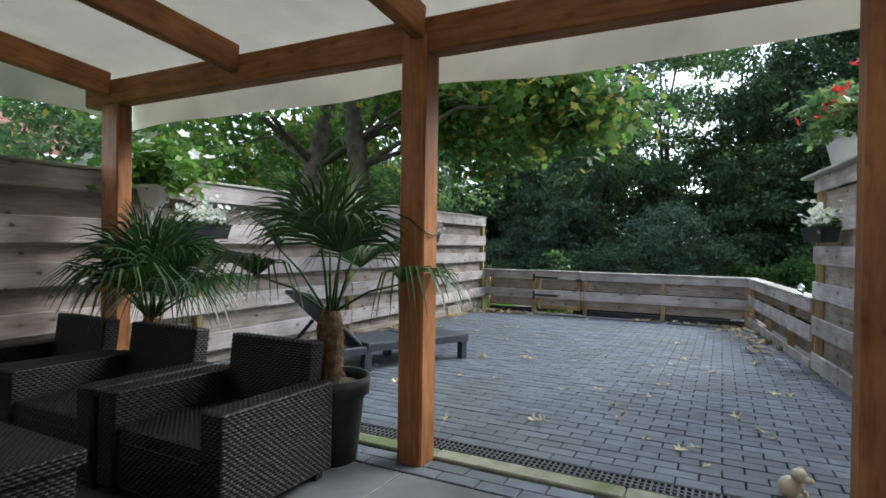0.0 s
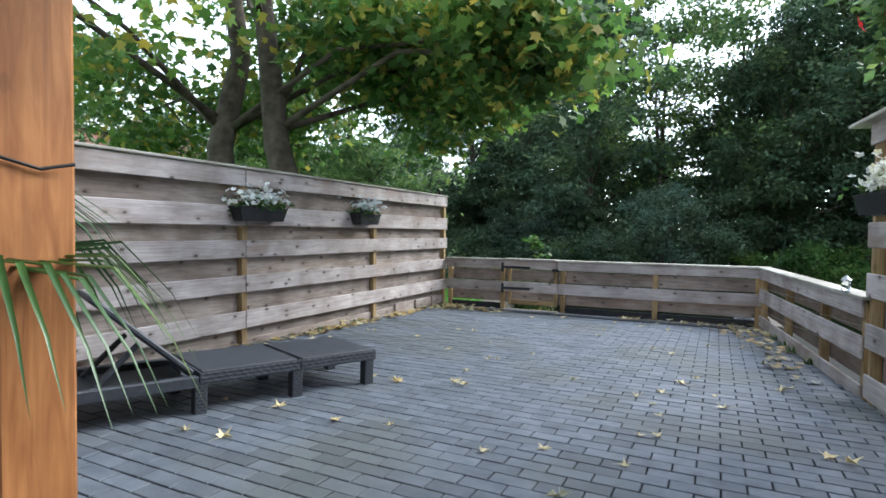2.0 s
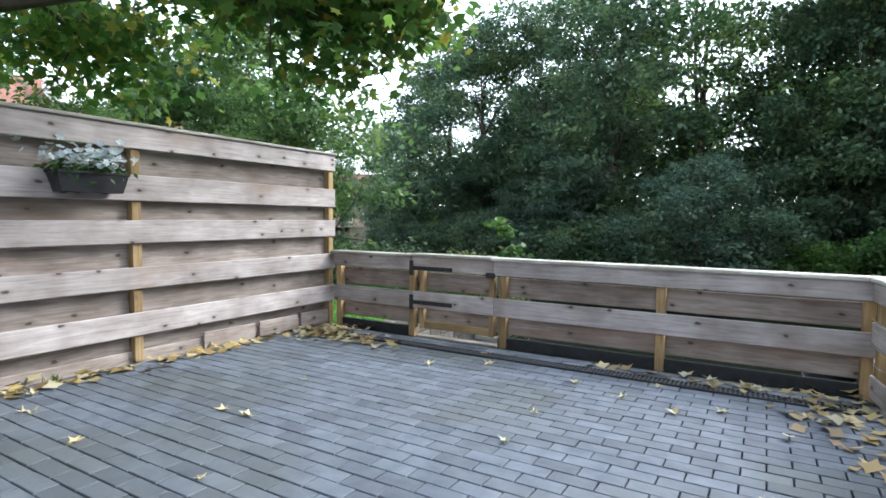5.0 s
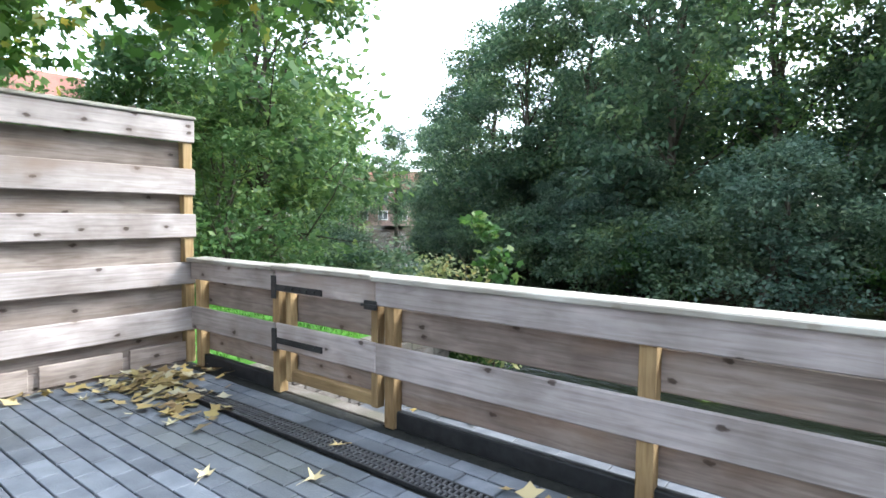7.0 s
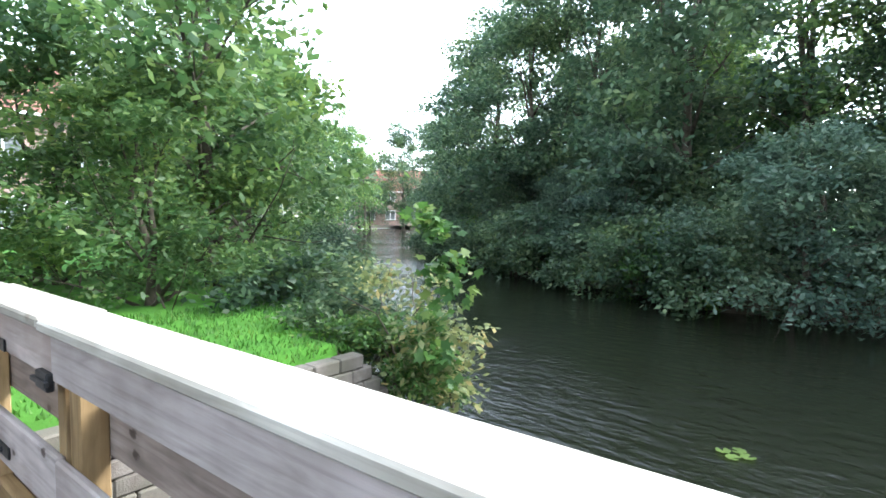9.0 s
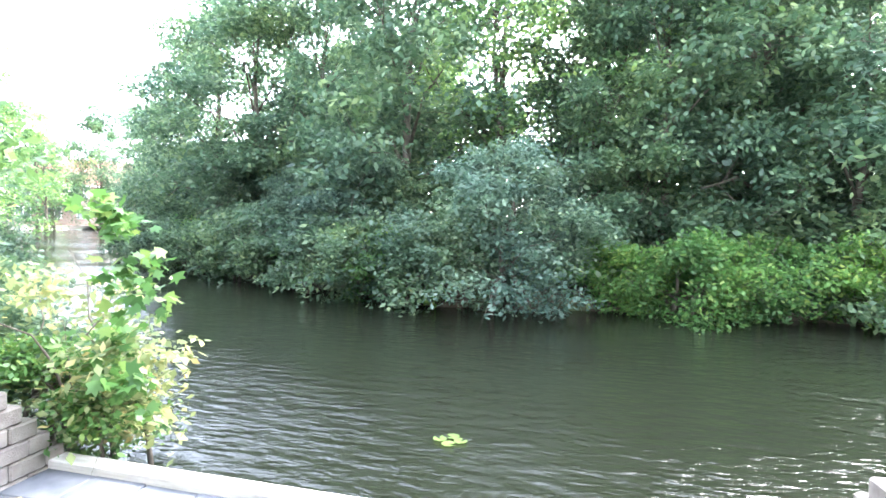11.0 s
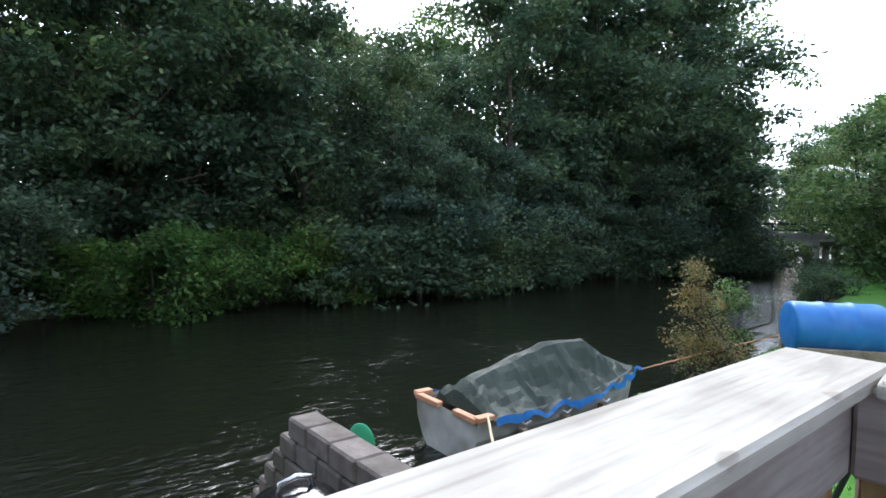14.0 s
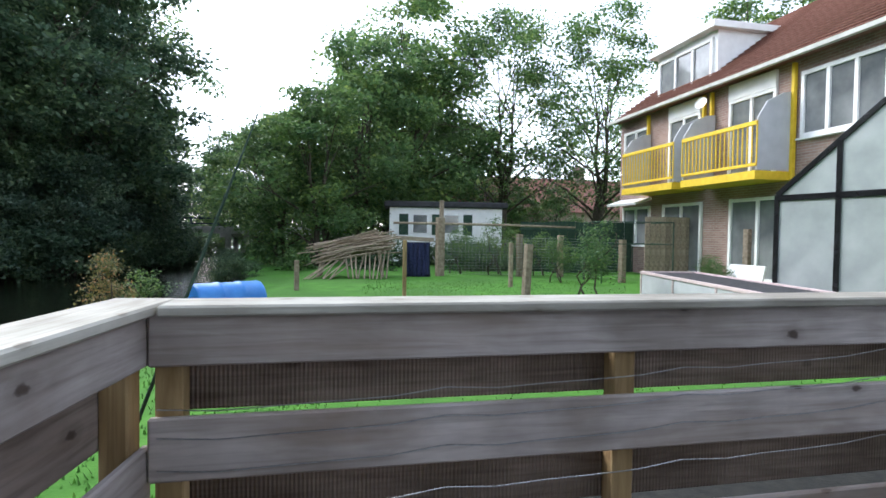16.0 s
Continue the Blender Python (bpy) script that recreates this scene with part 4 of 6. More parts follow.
def lounger():
    lg = empty("sun_lounger", label="anthracite resin sun lounger with its back half raised", category="sun lounger")
    W = 0.64
    for s0, s1, nm in ((0.0, 0.60, "foot_section"), (0.605, 1.25, "middle_section")):
        part(nm, weave_box((W, s1 - s0, 0.07), (0.05, 0.022), 0.003, "xXyY"), M_resin, lg, loc=(0, -(s0 + s1) / 2, 0.185))
        box("bed_panel", (W - 0.03, s1 - s0 - 0.03, 0.014), (0, -(s0 + s1) / 2, 0.255), M_resin, lg, bev=0.004)
    for x in (-W / 2 + 0.03, W / 2 - 0.03):
        beam("side_rail", (x, -1.255, 0.20), (x, -1.98, 0.20), 0.06, 0.07, M_resin, lg)
    beam("end_rail", (-W / 2, -1.97, 0.20), (W / 2, -1.97, 0.20), 0.06, 0.07, M_resin, lg)
    box("under_panel", (W - 0.12, 0.66, 0.012), (0, -1.6, 0.185), M_resin, lg)
    for x in (-W / 2 + 0.04, W / 2 - 0.04):
        for y in (-0.05, -0.62, -1.24, -1.93):
            part("leg", weave_box((0.07, 0.07, 0.20), (0.03, 0.02), 0.003, "xXyY"), M_resin, lg, loc=(x, y, 0))
    back = box("backrest", (W - 0.14, 0.72, 0.035), (0, -1.27 - 0.36 * math.cos(radians(42)), 0.24 + 0.36 * math.sin(radians(42))), M_resin, lg, rot=(-42, 0, 0), bev=0.01)
    for x in (-0.18, 0.18):
        beam("prop", (x, -1.78, 0.20), (x, -1.55, 0.44), 0.03, 0.03, M_resin, lg)
    return lg


lng = lounger()
ang = math.degrees(math.atan2(-0.385, 0.923))
ax = Vector((0.385, 0.923, 0))
pv = Vector((-0.923, 0.385, 0))
o = Vector((-2.41, 5.28, 0)) + pv * 0.29
place(lng, (o.x, o.y, floor_z(o.y) - 0.004), (tilt_at(0), 0, ang))


# palms
def fan_leaf(bm, root, tip, blades, length, rng, spread=250, droop=0.25, width=0.03):
    root, tip = Vector(root), Vector(tip)
    mid = root.lerp(tip, 0.5) + Vector((0, 0, 0.08 * (tip - root).length))
    tube(bm, [root, mid, tip], [0.009, 0.007, 0.005], 5)
    d = (tip - mid).normalized()
    side = d.cross(Vector((0, 0, 1)))
    side = side.normalized() if side.length > 0.01 else Vector((1, 0, 0))
    nrm = side.cross(d).normalized()
    for k in range(blades):
        a = radians(-spread / 2 + spread * k / (blades - 1) + rng.uniform(-3, 3))
        dirv = (d * math.cos(a) + side * math.sin(a)).normalized()
        L = length * (0.72 + 0.28 * math.cos(a / 2)) * rng.uniform(0.88, 1.05)
        perp = dirv.cross(nrm).normalized()
        prev = None
        for s, w in ((0.0, 0.25), (0.3, 0.9), (0.62, 0.8), (0.86, 0.4), (1.0, 0.03)):
            fold = nrm * (abs(math.sin(a)) * L * s * 0.45)
            p = tip + dirv * L * s + fold + Vector((0, 0, -droop * L * max(0, s - 0.35) ** 2 * 2.2)) + nrm * 0.03 * math.sin(s * 3)
            c = bm.verts.new(p - nrm * 0.006 * w)
            l = bm.verts.new(p + perp * width * w * 0.5)
            r = bm.verts.new(p - perp * width * w * 0.5)
            if prev:
                bm.faces.new((prev[1], prev[0], c, l))
                bm.faces.new((prev[0], prev[2], r, c))
            prev = (c, l, r)


def palm(seed, trunk_h, leaves, reach, blade, label, pot_r=0.21, pot_h=0.44, fingers=20, fan=165):
    rng = random.Random(seed)
    th = empty("potted_palm", label=label, category="potted plant")
    pot = part("pot", lathe([(pot_r * 0.70, 0), (pot_r * 0.86, pot_h * 0.7), (pot_r * 0.9, pot_h * 0.78), (pot_r, pot_h * 0.8), (pot_r * 1.02, pot_h), (pot_r * 0.94, pot_h), (pot_r * 0.9, pot_h - 0.06)], 28), M_pot, th, "round black plastic planter", smooth=True)
    part("soil", lathe([(pot_r * 0.92, pot_h - 0.055), (pot_r * 0.4, pot_h - 0.03), (0.01, pot_h - 0.035)], 16, False), M_soil, th)
    z0 = pot_h - 0.04
    bm = lathe([(0.05, z0), (0.062, z0 + trunk_h * 0.3), (0.068, z0 + trunk_h * 0.75), (0.045, z0 + trunk_h), (0.01, z0 + trunk_h + 0.03)], 14)
    for v in bm.verts:
        v.co.x += rng.uniform(-0.008, 0.008)
        v.co.y += rng.uniform(-0.008, 0.008)
    for k in range(520):
        a, q = rng.uniform(0, math.tau), rng.uniform(0.05, 1)
        r = 0.062
        p = Vector((r * math.cos(a), r * math.sin(a), z0 + trunk_h * q))
        o_ = rng.uniform(0.005, 0.045)
        e = p + Vector((math.cos(a + 0.3) * o_, math.sin(a + 0.3) * o_, rng.uniform(-0.13, 0.05)))
        s = Vector((-math.sin(a), math.cos(a), 0)) * 0.004
        bm.faces.new([bm.verts.new(t) for t in (p - s, p + s, e)])
    part("trunk", bm, M_fibre, th, "shaggy brown fibrous trunk")
    top = Vector((0, 0, z0 + trunk_h))
    for k in range(leaves):
        a = k * 2.399 + rng.uniform(-0.3, 0.3)
        el = radians(84 - 70 * (k / leaves) + rng.uniform(-6, 6))
        R = reach * rng.uniform(0.8, 1.1)
        tip = top + Vector((math.cos(a) * math.cos(el), math.sin(a) * math.cos(el), math.sin(el))) * R
        bm = bmesh.new()
        fan_leaf(bm, top + Vector((math.cos(a), math.sin(a), 0)) * 0.03, tip, fingers, blade, rng, spread=fan, droop=0.2 + 0.75 * k / leaves, width=0.018)
        part("leaf", bm, M_palm, th, smooth=True)
    return th


place(palm(4, 0.38, 9, 0.45, 0.48, "tall fan palm with a shaggy trunk in a black pot", fingers=30, fan=190), (-1.84, 2.30, floor_z(2.3)))
place(palm(9, 0.32, 15, 0.36, 0.55, "low bushy fan palm behind the rattan chairs", 0.18, 0.36, 32, 220), (-3.3, 2.3, floor_z(2.3)))


# flowering planters
def blossom_mesh(name, seed, n, size, spread, material, flat=0.4):
    rng = np.random.default_rng(seed)
    c = rng.normal(size=(n, 3)) * np.array(spread)
    c[:, 2] = np.abs(c[:, 2])
    v = []
    for p in c:
        nrm = rng.normal(size=3) * 0.5 + np.array([0.2, -0.2, 0.8])
        nrm /= np.linalg.norm(nrm)
        u = np.cross(nrm, [0.3, 0.9, 0.1])
        u /= np.linalg.norm(u)
        w = np.cross(nrm, u)
        for k in range(5):
            a, b = k * math.tau / 5, math.tau / 11
            d = lambda t, r: p + size * r * (u * math.cos(t) + w * math.sin(t)) + nrm * size * 0.25 * r
            v.append([p, d(a - b, 0.7), d(a, 1.0), d(a + b, 0.7)])
    return quads_mesh(name, np.array(v), 4, material)


def trough(label, seed, length=0.66):
    t = empty("flower_box", label=label, category="planter", group="white flower boxes")
    bm = bmesh.new()
    pr = []
    for z, w, l in ((0, 0.12, length - 0.06), (0.12, 0.16, length), (0.125, 0.175, length + 0.015), (0.14, 0.175, length + 0.015), (0.14, 0.15, length - 0.02), (0.11, 0.14, length - 0.03)):
        pr.append([bm.verts.new((x * w / 2, y * l / 2, z)) for x, y in ((-1, -1), (1, -1), (1, 1), (-1, 1))])
    bm.faces.new(pr[0][::-1])
    for a, b in zip(pr, pr[1:]):
        for i in range(4):
            bm.faces.new((a[i], a[(i + 1) % 4], b[(i + 1) % 4], b[i]))
    bm.faces.new(pr[-1])
    part("trough", bm, M_pot, t, "black plastic trough")
    rng = np.random.default_rng(seed)
    c = rng.uniform(-1, 1, size=(26, 3)) * np.array([0.08, length * 0.48, 0.03]) + np.array([0.01, 0, 0.17])
    part("foliage", quads_mesh("foliage", leaf_cloud(rng, c, np.array([0.045, 0.05, 0.03]), 14, 0.05), 4, M_leaf_bright), M_leaf_bright, t)
    part("blossoms", blossom_mesh("blossoms", seed + 1, int(230 * length / 0.66), 0.031, (0.07, length * 0.27, 0.085), M_petal), M_petal, t, "massed small white flowers", loc=(0.02, 0, 0.16))
    for y in (-length * 0.3, length * 0.3):
        beam("bracket", (-0.085, y, 0.0), (-0.02, y, 0.0), 0.02, 0.012, M_pot, t)
    return t


BX = LX + 0.058 + 0.088
for y, ln, s in ((3.44, 0.6, 3), (5.99, 0.62, 5), (7.86, 0.46, 8)):
    place(trough("black trough of white busy lizzies hung on the fence", s, ln), (BX, y, 1.335))


def flower_pot(label, seed, petals, r=0.13, h=0.17):
    t = empty("flower_pot", label=label, category="potted plant")
    part("pot", lathe([(r * 0.62, 0), (r * 0.92, h * 0.8), (r, h * 0.82), (r * 1.03, h), (r * 0.93, h), (r * 0.88, h - 0.03)], 20, True), M_white_pot, t, smooth=True)
    part("soil", lathe([(r * 0.9, h - 0.035), (0.01, h - 0.02)], 14, False), M_soil, t)
    rng = np.random.default_rng(seed)
    c = rng.normal(size=(90, 3)) * np.array([0.17, 0.20, 0.14]) + np.array([0, 0, h + 0.15])
    c[:, 2] = np.maximum(c[:, 2], h + 0.0)
    part("foliage", quads_mesh("foliage", leaf_cloud(rng, c, np.array([0.04, 0.04, 0.04]), 17, 0.085), 4, M_leaf_lush if petals is M_petal else M_leaf_mid), M_leaf_mid, t)
    part("blossoms", blossom_mesh("blossoms", seed + 1, 40, 0.055, (0.19, 0.22, 0.17), petals), petals, t, loc=(-0.02, -0.05, h + 0.06))
    bm = bmesh.new()
    for k in range(9):
        a = k * 0.7
        tube(bm, [(0, 0, h - 0.03), (0.05 * math.cos(a), 0.05 * math.sin(a), h + 0.1), (0.13 * math.cos(a), 0.13 * math.sin(a), h + 0.2)], [0.004, 0.003, 0.002], 4)
    part("stems", bm, M_leaf_mid, t)
    return t


place(flower_pot("white pot of white lilies hooked on the fence top", 31, M_petal), (LX + 0.19, 2.95, 1.60))
tp = rb + rd * 0.9
place(flower_pot("cream pot of red geraniums standing on the fence", 33, M_red, 0.18, 0.28), (tp.x - 0.02, tp.y, 2.06))
gb_ = rb + rd * 0.62 - ro * 0.14
bx = trough("trailing green and white planter hung on the tall fence", 41, 0.62)
place(bx, (gb_.x, gb_.y, 1.38), (0, 0, 180 + math.degrees(math.atan2(rd.y, rd.x)) - 90))

# lantern on the rail end
lp = Vector((0.76, 6.98, 0))
lan = empty("lantern", (lp.x, lp.y, RAIL + 0.002), label="small clear glass garden lantern on the rail", category="lantern")
part("base", lathe([(0.035, 0), (0.035, 0.012), (0.026, 0.016)], 14, True, True), M_wire, lan)
part("glass", lathe([(0.028, 0.016), (0.032, 0.05), (0.028, 0.085)], 14, True, True), M_glass, lan, smooth=True)
part("cap", lathe([(0.036, 0.085), (0.034, 0.096), (0.012, 0.118), (0.006, 0.13)], 14, True, True), M_wire, lan)

# dog figure by the drain
bm = bmesh.new()
for p, s in (((0, 0, 0.075), (0.06, 0.08, 0.075)), ((0, -0.05, 0.17), (0.047, 0.05, 0.047)), ((0, -0.105, 0.155), (0.028, 0.035, 0.024)), ((-0.045, -0.04, 0.19), (0.014, 0.024, 0.028)), ((0.045, -0.04, 0.19), (0.014, 0.024, 0.028)), ((-0.035, -0.075, 0.035), (0.018, 0.022, 0.036)), ((0.035, -0.075, 0.035), (0.018, 0.022, 0.036))):
    r = bmesh.ops.create_uvsphere(bm, u_segments=14, v_segments=9, radius=1)
    bmesh.ops.scale(bm, vec=s, verts=r["verts"])
    bmesh.ops.translate(bm, vec=p, verts=r["verts"])
dog = part("dog_figurine", bm, M_stone_dog, smooth=True, loc=(0.30, 2.98, floor_z(2.98)), rot=(0, 0, 60))
dog.scale = (0.7, 0.7, 0.7)
tagged(dog, "small cream resin dog figurine beside the drain", "figurine")

# cables on the post, wire strands on the low fence
bm = bmesh.new()
tube(bm, [(-1.502, 2.42, 1.47), (-1.42, 2.415, 1.44), (-1.345, 2.415, 1.38), (-1.342, 2.5, 1.36), (-1.33, 2.56, 1.375)], [0.004] * 5, 5)
tagged(part("cable", bm, M_drain), "thin dark cable tied round the post", "cable")
for k, (z0, z1) in enumerate(((0.535, 0.70), (0.46, 0.60), (0.375, 0.51), (0.25, 0.40))):
    bm = bmesh.new()
    pts = []
    for i in range(25):
        q = i / 24
        p = ra.lerp(rb, q) - ro * (0.064 + 0.008 * abs(math.sin(i * 1.3)))
        jump = 0.012 if (i % 5) == 0 else 0.0
        pts.append((p.x, p.y, z0 + (z1 - z0) * q + jump - 0.012 * math.sin(q * math.pi)))
    tube(bm, pts, [0.0019] * 25, 4)
    part("wire", bm, M_wire, right, "loose galvanised wire strand")


# fallen leaves
def maple_leaf(seed, size=0.055, curl=0.5):
    rng = random.Random(seed)
    bm = bmesh.new()
    c = bm.verts.new((0, 0, 0.006))
    prof = [0.25, 0.72, 0.36, 0.95, 0.42, 1.05, 0.42, 0.95, 0.36, 0.72]
    outer = []
    for k, r in enumerate(prof):
        a = math.tau * (k + 0.5) / len(prof) - math.pi / 2
        r *= size * rng.uniform(0.85, 1.15)
        outer.append(bm.verts.new((r * math.cos(a), r * math.sin(a), 0.004 + curl * r * abs(math.sin(a * 1.5 + seed)) * rng.uniform(0.4, 1.0))))
    for i in range(len(outer)):
        bm.faces.new((c, outer[i], outer[(i + 1) % len(outer)]))
    tube(bm, [(0, -0.01, 0.006), (0.005, -size * 0.9, 0.012), (0.012, -size * 1.5, 0.008)], [0.0015, 0.0012, 0.001], 3)
    me = bpy.data.meshes.new("leaf")
    bm.to_mesh(me)
    bm.free()
    return me


LEAF_MESHES = []
for k in range(8):
    me = maple_leaf(k, 0.045 + 0.006 * (k % 4), 0.85 + 0.3 * (k % 3))
    me.materials.append(M_leaf_yellow if k % 4 == 0 else M_leaf_fallen)
    LEAF_MESHES.append(me)
rl = random.Random(17)


def drop_leaf(x, y, z=None, s=1.0, k=None):
    k = rl.randrange(8) if k is None else k
    ob = new("fallen_leaf", LEAF_MESHES[k])
    ob.matrix_basis = pose(x, y, floor_z(y) + 0.001 if z is None else z, rl.uniform(-6, 6), rl.uniform(-6, 6), rl.uniform(0, 360)) @ Matrix.Diagonal((s, s, s, 1))
    tagged(ob, "curled yellow maple leaf lying on the paving" if k % 4 == 0 else "curled pale brown maple leaf lying on the paving", "leaf", "fallen leaves on the terrace")


for x, y in ((-2.71, 7.89), (0.0, 9.67), (0.28, 7.69), (-0.34, 6.46), (-1.88, 5.6), (-2.25, 5.37), (-2.5, 5.39), (-3.1, 7.18), (-0.7, 7.9), (-0.66, 9.32), (-1.78, 5.54), (-2.1, 4.43), (-2.7, 3.89), (-2.43, 3.91), (-2.57, 4.47), (-0.06, 5.9), (0.32, 6.59), (-3.2, 9.68), (-2.3, 10.06), (-2.11, 9.75), (-0.55, 10.28), (0.4, 5.2), (-0.6, 4.0), (-1.1, 3.5), (-0.9, 4.6), (0.1, 4.3), (-0.2, 3.4), (-1.6, 3.2), (-0.4, 5.1), (0.3, 3.9)):
    drop_leaf(x, y)
    if rl.random() < 0.35:
        drop_leaf(x + rl.uniform(-0.09, 0.09), y + rl.uniform(-0.09, 0.09), floor_z(y) + 0.012)
for k in range(46):
    x = rl.uniform(-4.2, 0.5)
    y = 3.0 + 7.2 * rl.random() ** 0.8
    drop_leaf(x, y, s=rl.uniform(0.6, 0.9))


def litter(name, label, spots, seed):
    """Uncounted leaves lying in drifts: spots are (x, y, rx, ry, count, z)."""
    rng = np.random.default_rng(seed)
    V = []
    for x, y, rx, ry, n, zf in spots:
        p = np.stack([x + rng.normal(size=n) * rx, y + rng.normal(size=n) * ry], axis=1)
        for q in p:
            a = rng.uniform(0, math.tau)
            s = rng.uniform(0.03, 0.065)
            z = (floor_z(q[1]) if zf is None else zf) + rng.uniform(0.003, 0.03)
            t = rng.uniform(-0.35, 0.35, size=2)
            pts = []
            for k in range(8):
                r = s * (1.0 if k % 2 == 0 else 0.55)
                dx, dy = r * math.cos(a + k * math.tau / 8), r * math.sin(a + k * math.tau / 8)
                pts.append((q[0] + dx, q[1] + dy, max(z + dx * t[0] + dy * t[1] + 0.25 * abs(dx), (floor_z(q[1]) if zf is None else zf) + 0.001)))
            V.append(pts)
    me = quads_mesh(name, np.array(V), 8, M_leaf_yellow)
    tagged(new(name, me), label, "leaves", kind="stuff")


litter("leaf_litter", "drifts of yellow and brown leaves along the fence", [(-4.05, 10.0, 0.14, 0.22, 130, None), (-3.55, 9.85, 0.22, 0.12, 60, None), (-4.22, 8.6, 0.06, 0.7, 90, None), (-4.2, 6.6, 0.07, 0.9, 90, None), (0.2, 9.8, 0.18, 0.3, 60, None), (0.42, 8.4, 0.1, 0.7, 60, None), (-0.4, 10.2, 0.4, 0.06, 40, None), (-3.6, 12.6, 0.35, 0.25, 50, DOCK)], 3)

# grass tufts in the joints
def tufts(name, label, spots, seed, h=0.12, material=None):
    rng = np.random.default_rng(seed)
    V = []
    for x, y, z, n, r in spots:
        for k in range(n):
            a, b = rng.uniform(0, math.tau), rng.uniform(0, math.tau)
            q = np.array([x, y, z]) + np.array([r * math.cos(b), r * math.sin(b), 0]) * rng.random()
            s = np.array([-math.sin(a), math.cos(a), 0]) * 0.004
            e = q + np.array([math.cos(a) * 0.4, math.sin(a) * 0.4, 1.0]) * h * rng.uniform(0.5, 1.2)
            m = (q + e) / 2 + np.array([0, 0, h * 0.12])
            V.append([q - s, q + s, m + s * 0.6, e])
    me = quads_mesh(name, np.array(V), 4, material or M_leaf_bright)
    tagged(new(name, me), label, "grass", kind="stuff")


tufts("grass_tufts", "green grass tufts along the foot of the fence", [(0.55 + 0.11 * (9 - y), y, floor_z(y), 45, 0.07) for y in (9.3, 8.9, 8.5, 7.9)] + [(-4.27, y, floor_z(y), 30, 0.06) for y in (5.2, 6.9, 7.6)], 4, 0.07)


# ---- beyond the terrace ----
M_hull = rough_mat("grey_white_hull", (0.48, 0.46, 0.42), (0.66, 0.64, 0.59), 6, 0.55, 0.2, 60, c3=(0.36, 0.34, 0.28), patch=2.0)
M_gunwale = rough_mat("orange_gunwale", (0.58, 0.27, 0.14), (0.70, 0.38, 0.22), 12, 0.6, 0.2)
M_tarp = rough_mat("grey_green_tarp", (0.030, 0.043, 0.032), (0.050, 0.066, 0.050), 5, 0.6, 0.5, 30, c3=(0.062, 0.078, 0.062), patch=1.5, spec=0.25)
M_blue = rough_mat("blue_plastic", (0.02, 0.16, 0.50), (0.05, 0.24, 0.62), 6, 0.38, 0.1, spec=0.5)
M_rope = rough_mat("pale_rope", (0.55, 0.45, 0.28), (0.68, 0.58, 0.40), 60, 0.9, 0.5)
M_green = rough_mat("green_plastic", (0.05, 0.38, 0.18), (0.09, 0.50, 0.26), 6, 0.45, 0.1)
M_yellow = rough_mat("yellow_paint", (0.62, 0.42, 0.02), (0.74, 0.52, 0.04), 8, 0.55, 0.1)
M_screen = rough_mat("grey_screen", (0.42, 0.43, 0.45), (0.50, 0.51, 0.53), 3, 0.6, 0.05)
M_white = rough_mat("white_paint", (0.74, 0.74, 0.72), (0.82, 0.82, 0.80), 4, 0.5, 0.1)
# paler blotches in the pane colour stand in for curtains and reflected sky
M_window = rough_mat("dark_window", (0.07, 0.08, 0.085), (0.24, 0.25, 0.25), 1.1, 0.06, 0.0, spec=0.8)
M_rooftile = rough_mat("brown_red_tile", (0.15, 0.07, 0.05), (0.24, 0.115, 0.085), 9, 0.85, 0.4, 40, c3=(0.16, 0.07, 0.05), patch=0.8)
M_roofdark = rough_mat("dark_roofing", (0.03, 0.03, 0.032), (0.06, 0.06, 0.064), 5, 0.9, 0.3)
M_fencegreen = rough_mat("dark_green_boards", (0.02, 0.045, 0.03), (0.04, 0.075, 0.05), 6, 0.85, 0.3)
M_poly = rough_mat("frosted_panel", (0.30, 0.33, 0.32), (0.42, 0.45, 0.44), 2, 0.25, 0.05, spec=0.6)
M_log = rough_mat("dry_branch", (0.20, 0.155, 0.11), (0.38, 0.31, 0.23), 12, 0.95, 0.6, 60, vary=0.25)
M_concrete = rough_mat("pale_concrete", (0.42, 0.41, 0.38), (0.56, 0.55, 0.51), 5, 0.9, 0.3)
M_chrome = rough_mat("chrome", (0.60, 0.60, 0.60), (0.70, 0.70, 0.70), 5, 0.15, 0.0, metal=1.0)
M_enamel = rough_mat("black_enamel", (0.010, 0.010, 0.011), (0.02, 0.02, 0.022), 5, 0.15, 0.0, spec=0.6)
M_jeans = rough_mat("navy_cloth", (0.012, 0.016, 0.05), (0.03, 0.036, 0.09), 20, 0.9, 0.3)
M_gravel = rough_mat("brown_gravel", (0.045, 0.037, 0.029), (0.105, 0.088, 0.074), 40, 0.95, 1.0, 90, coord="World")


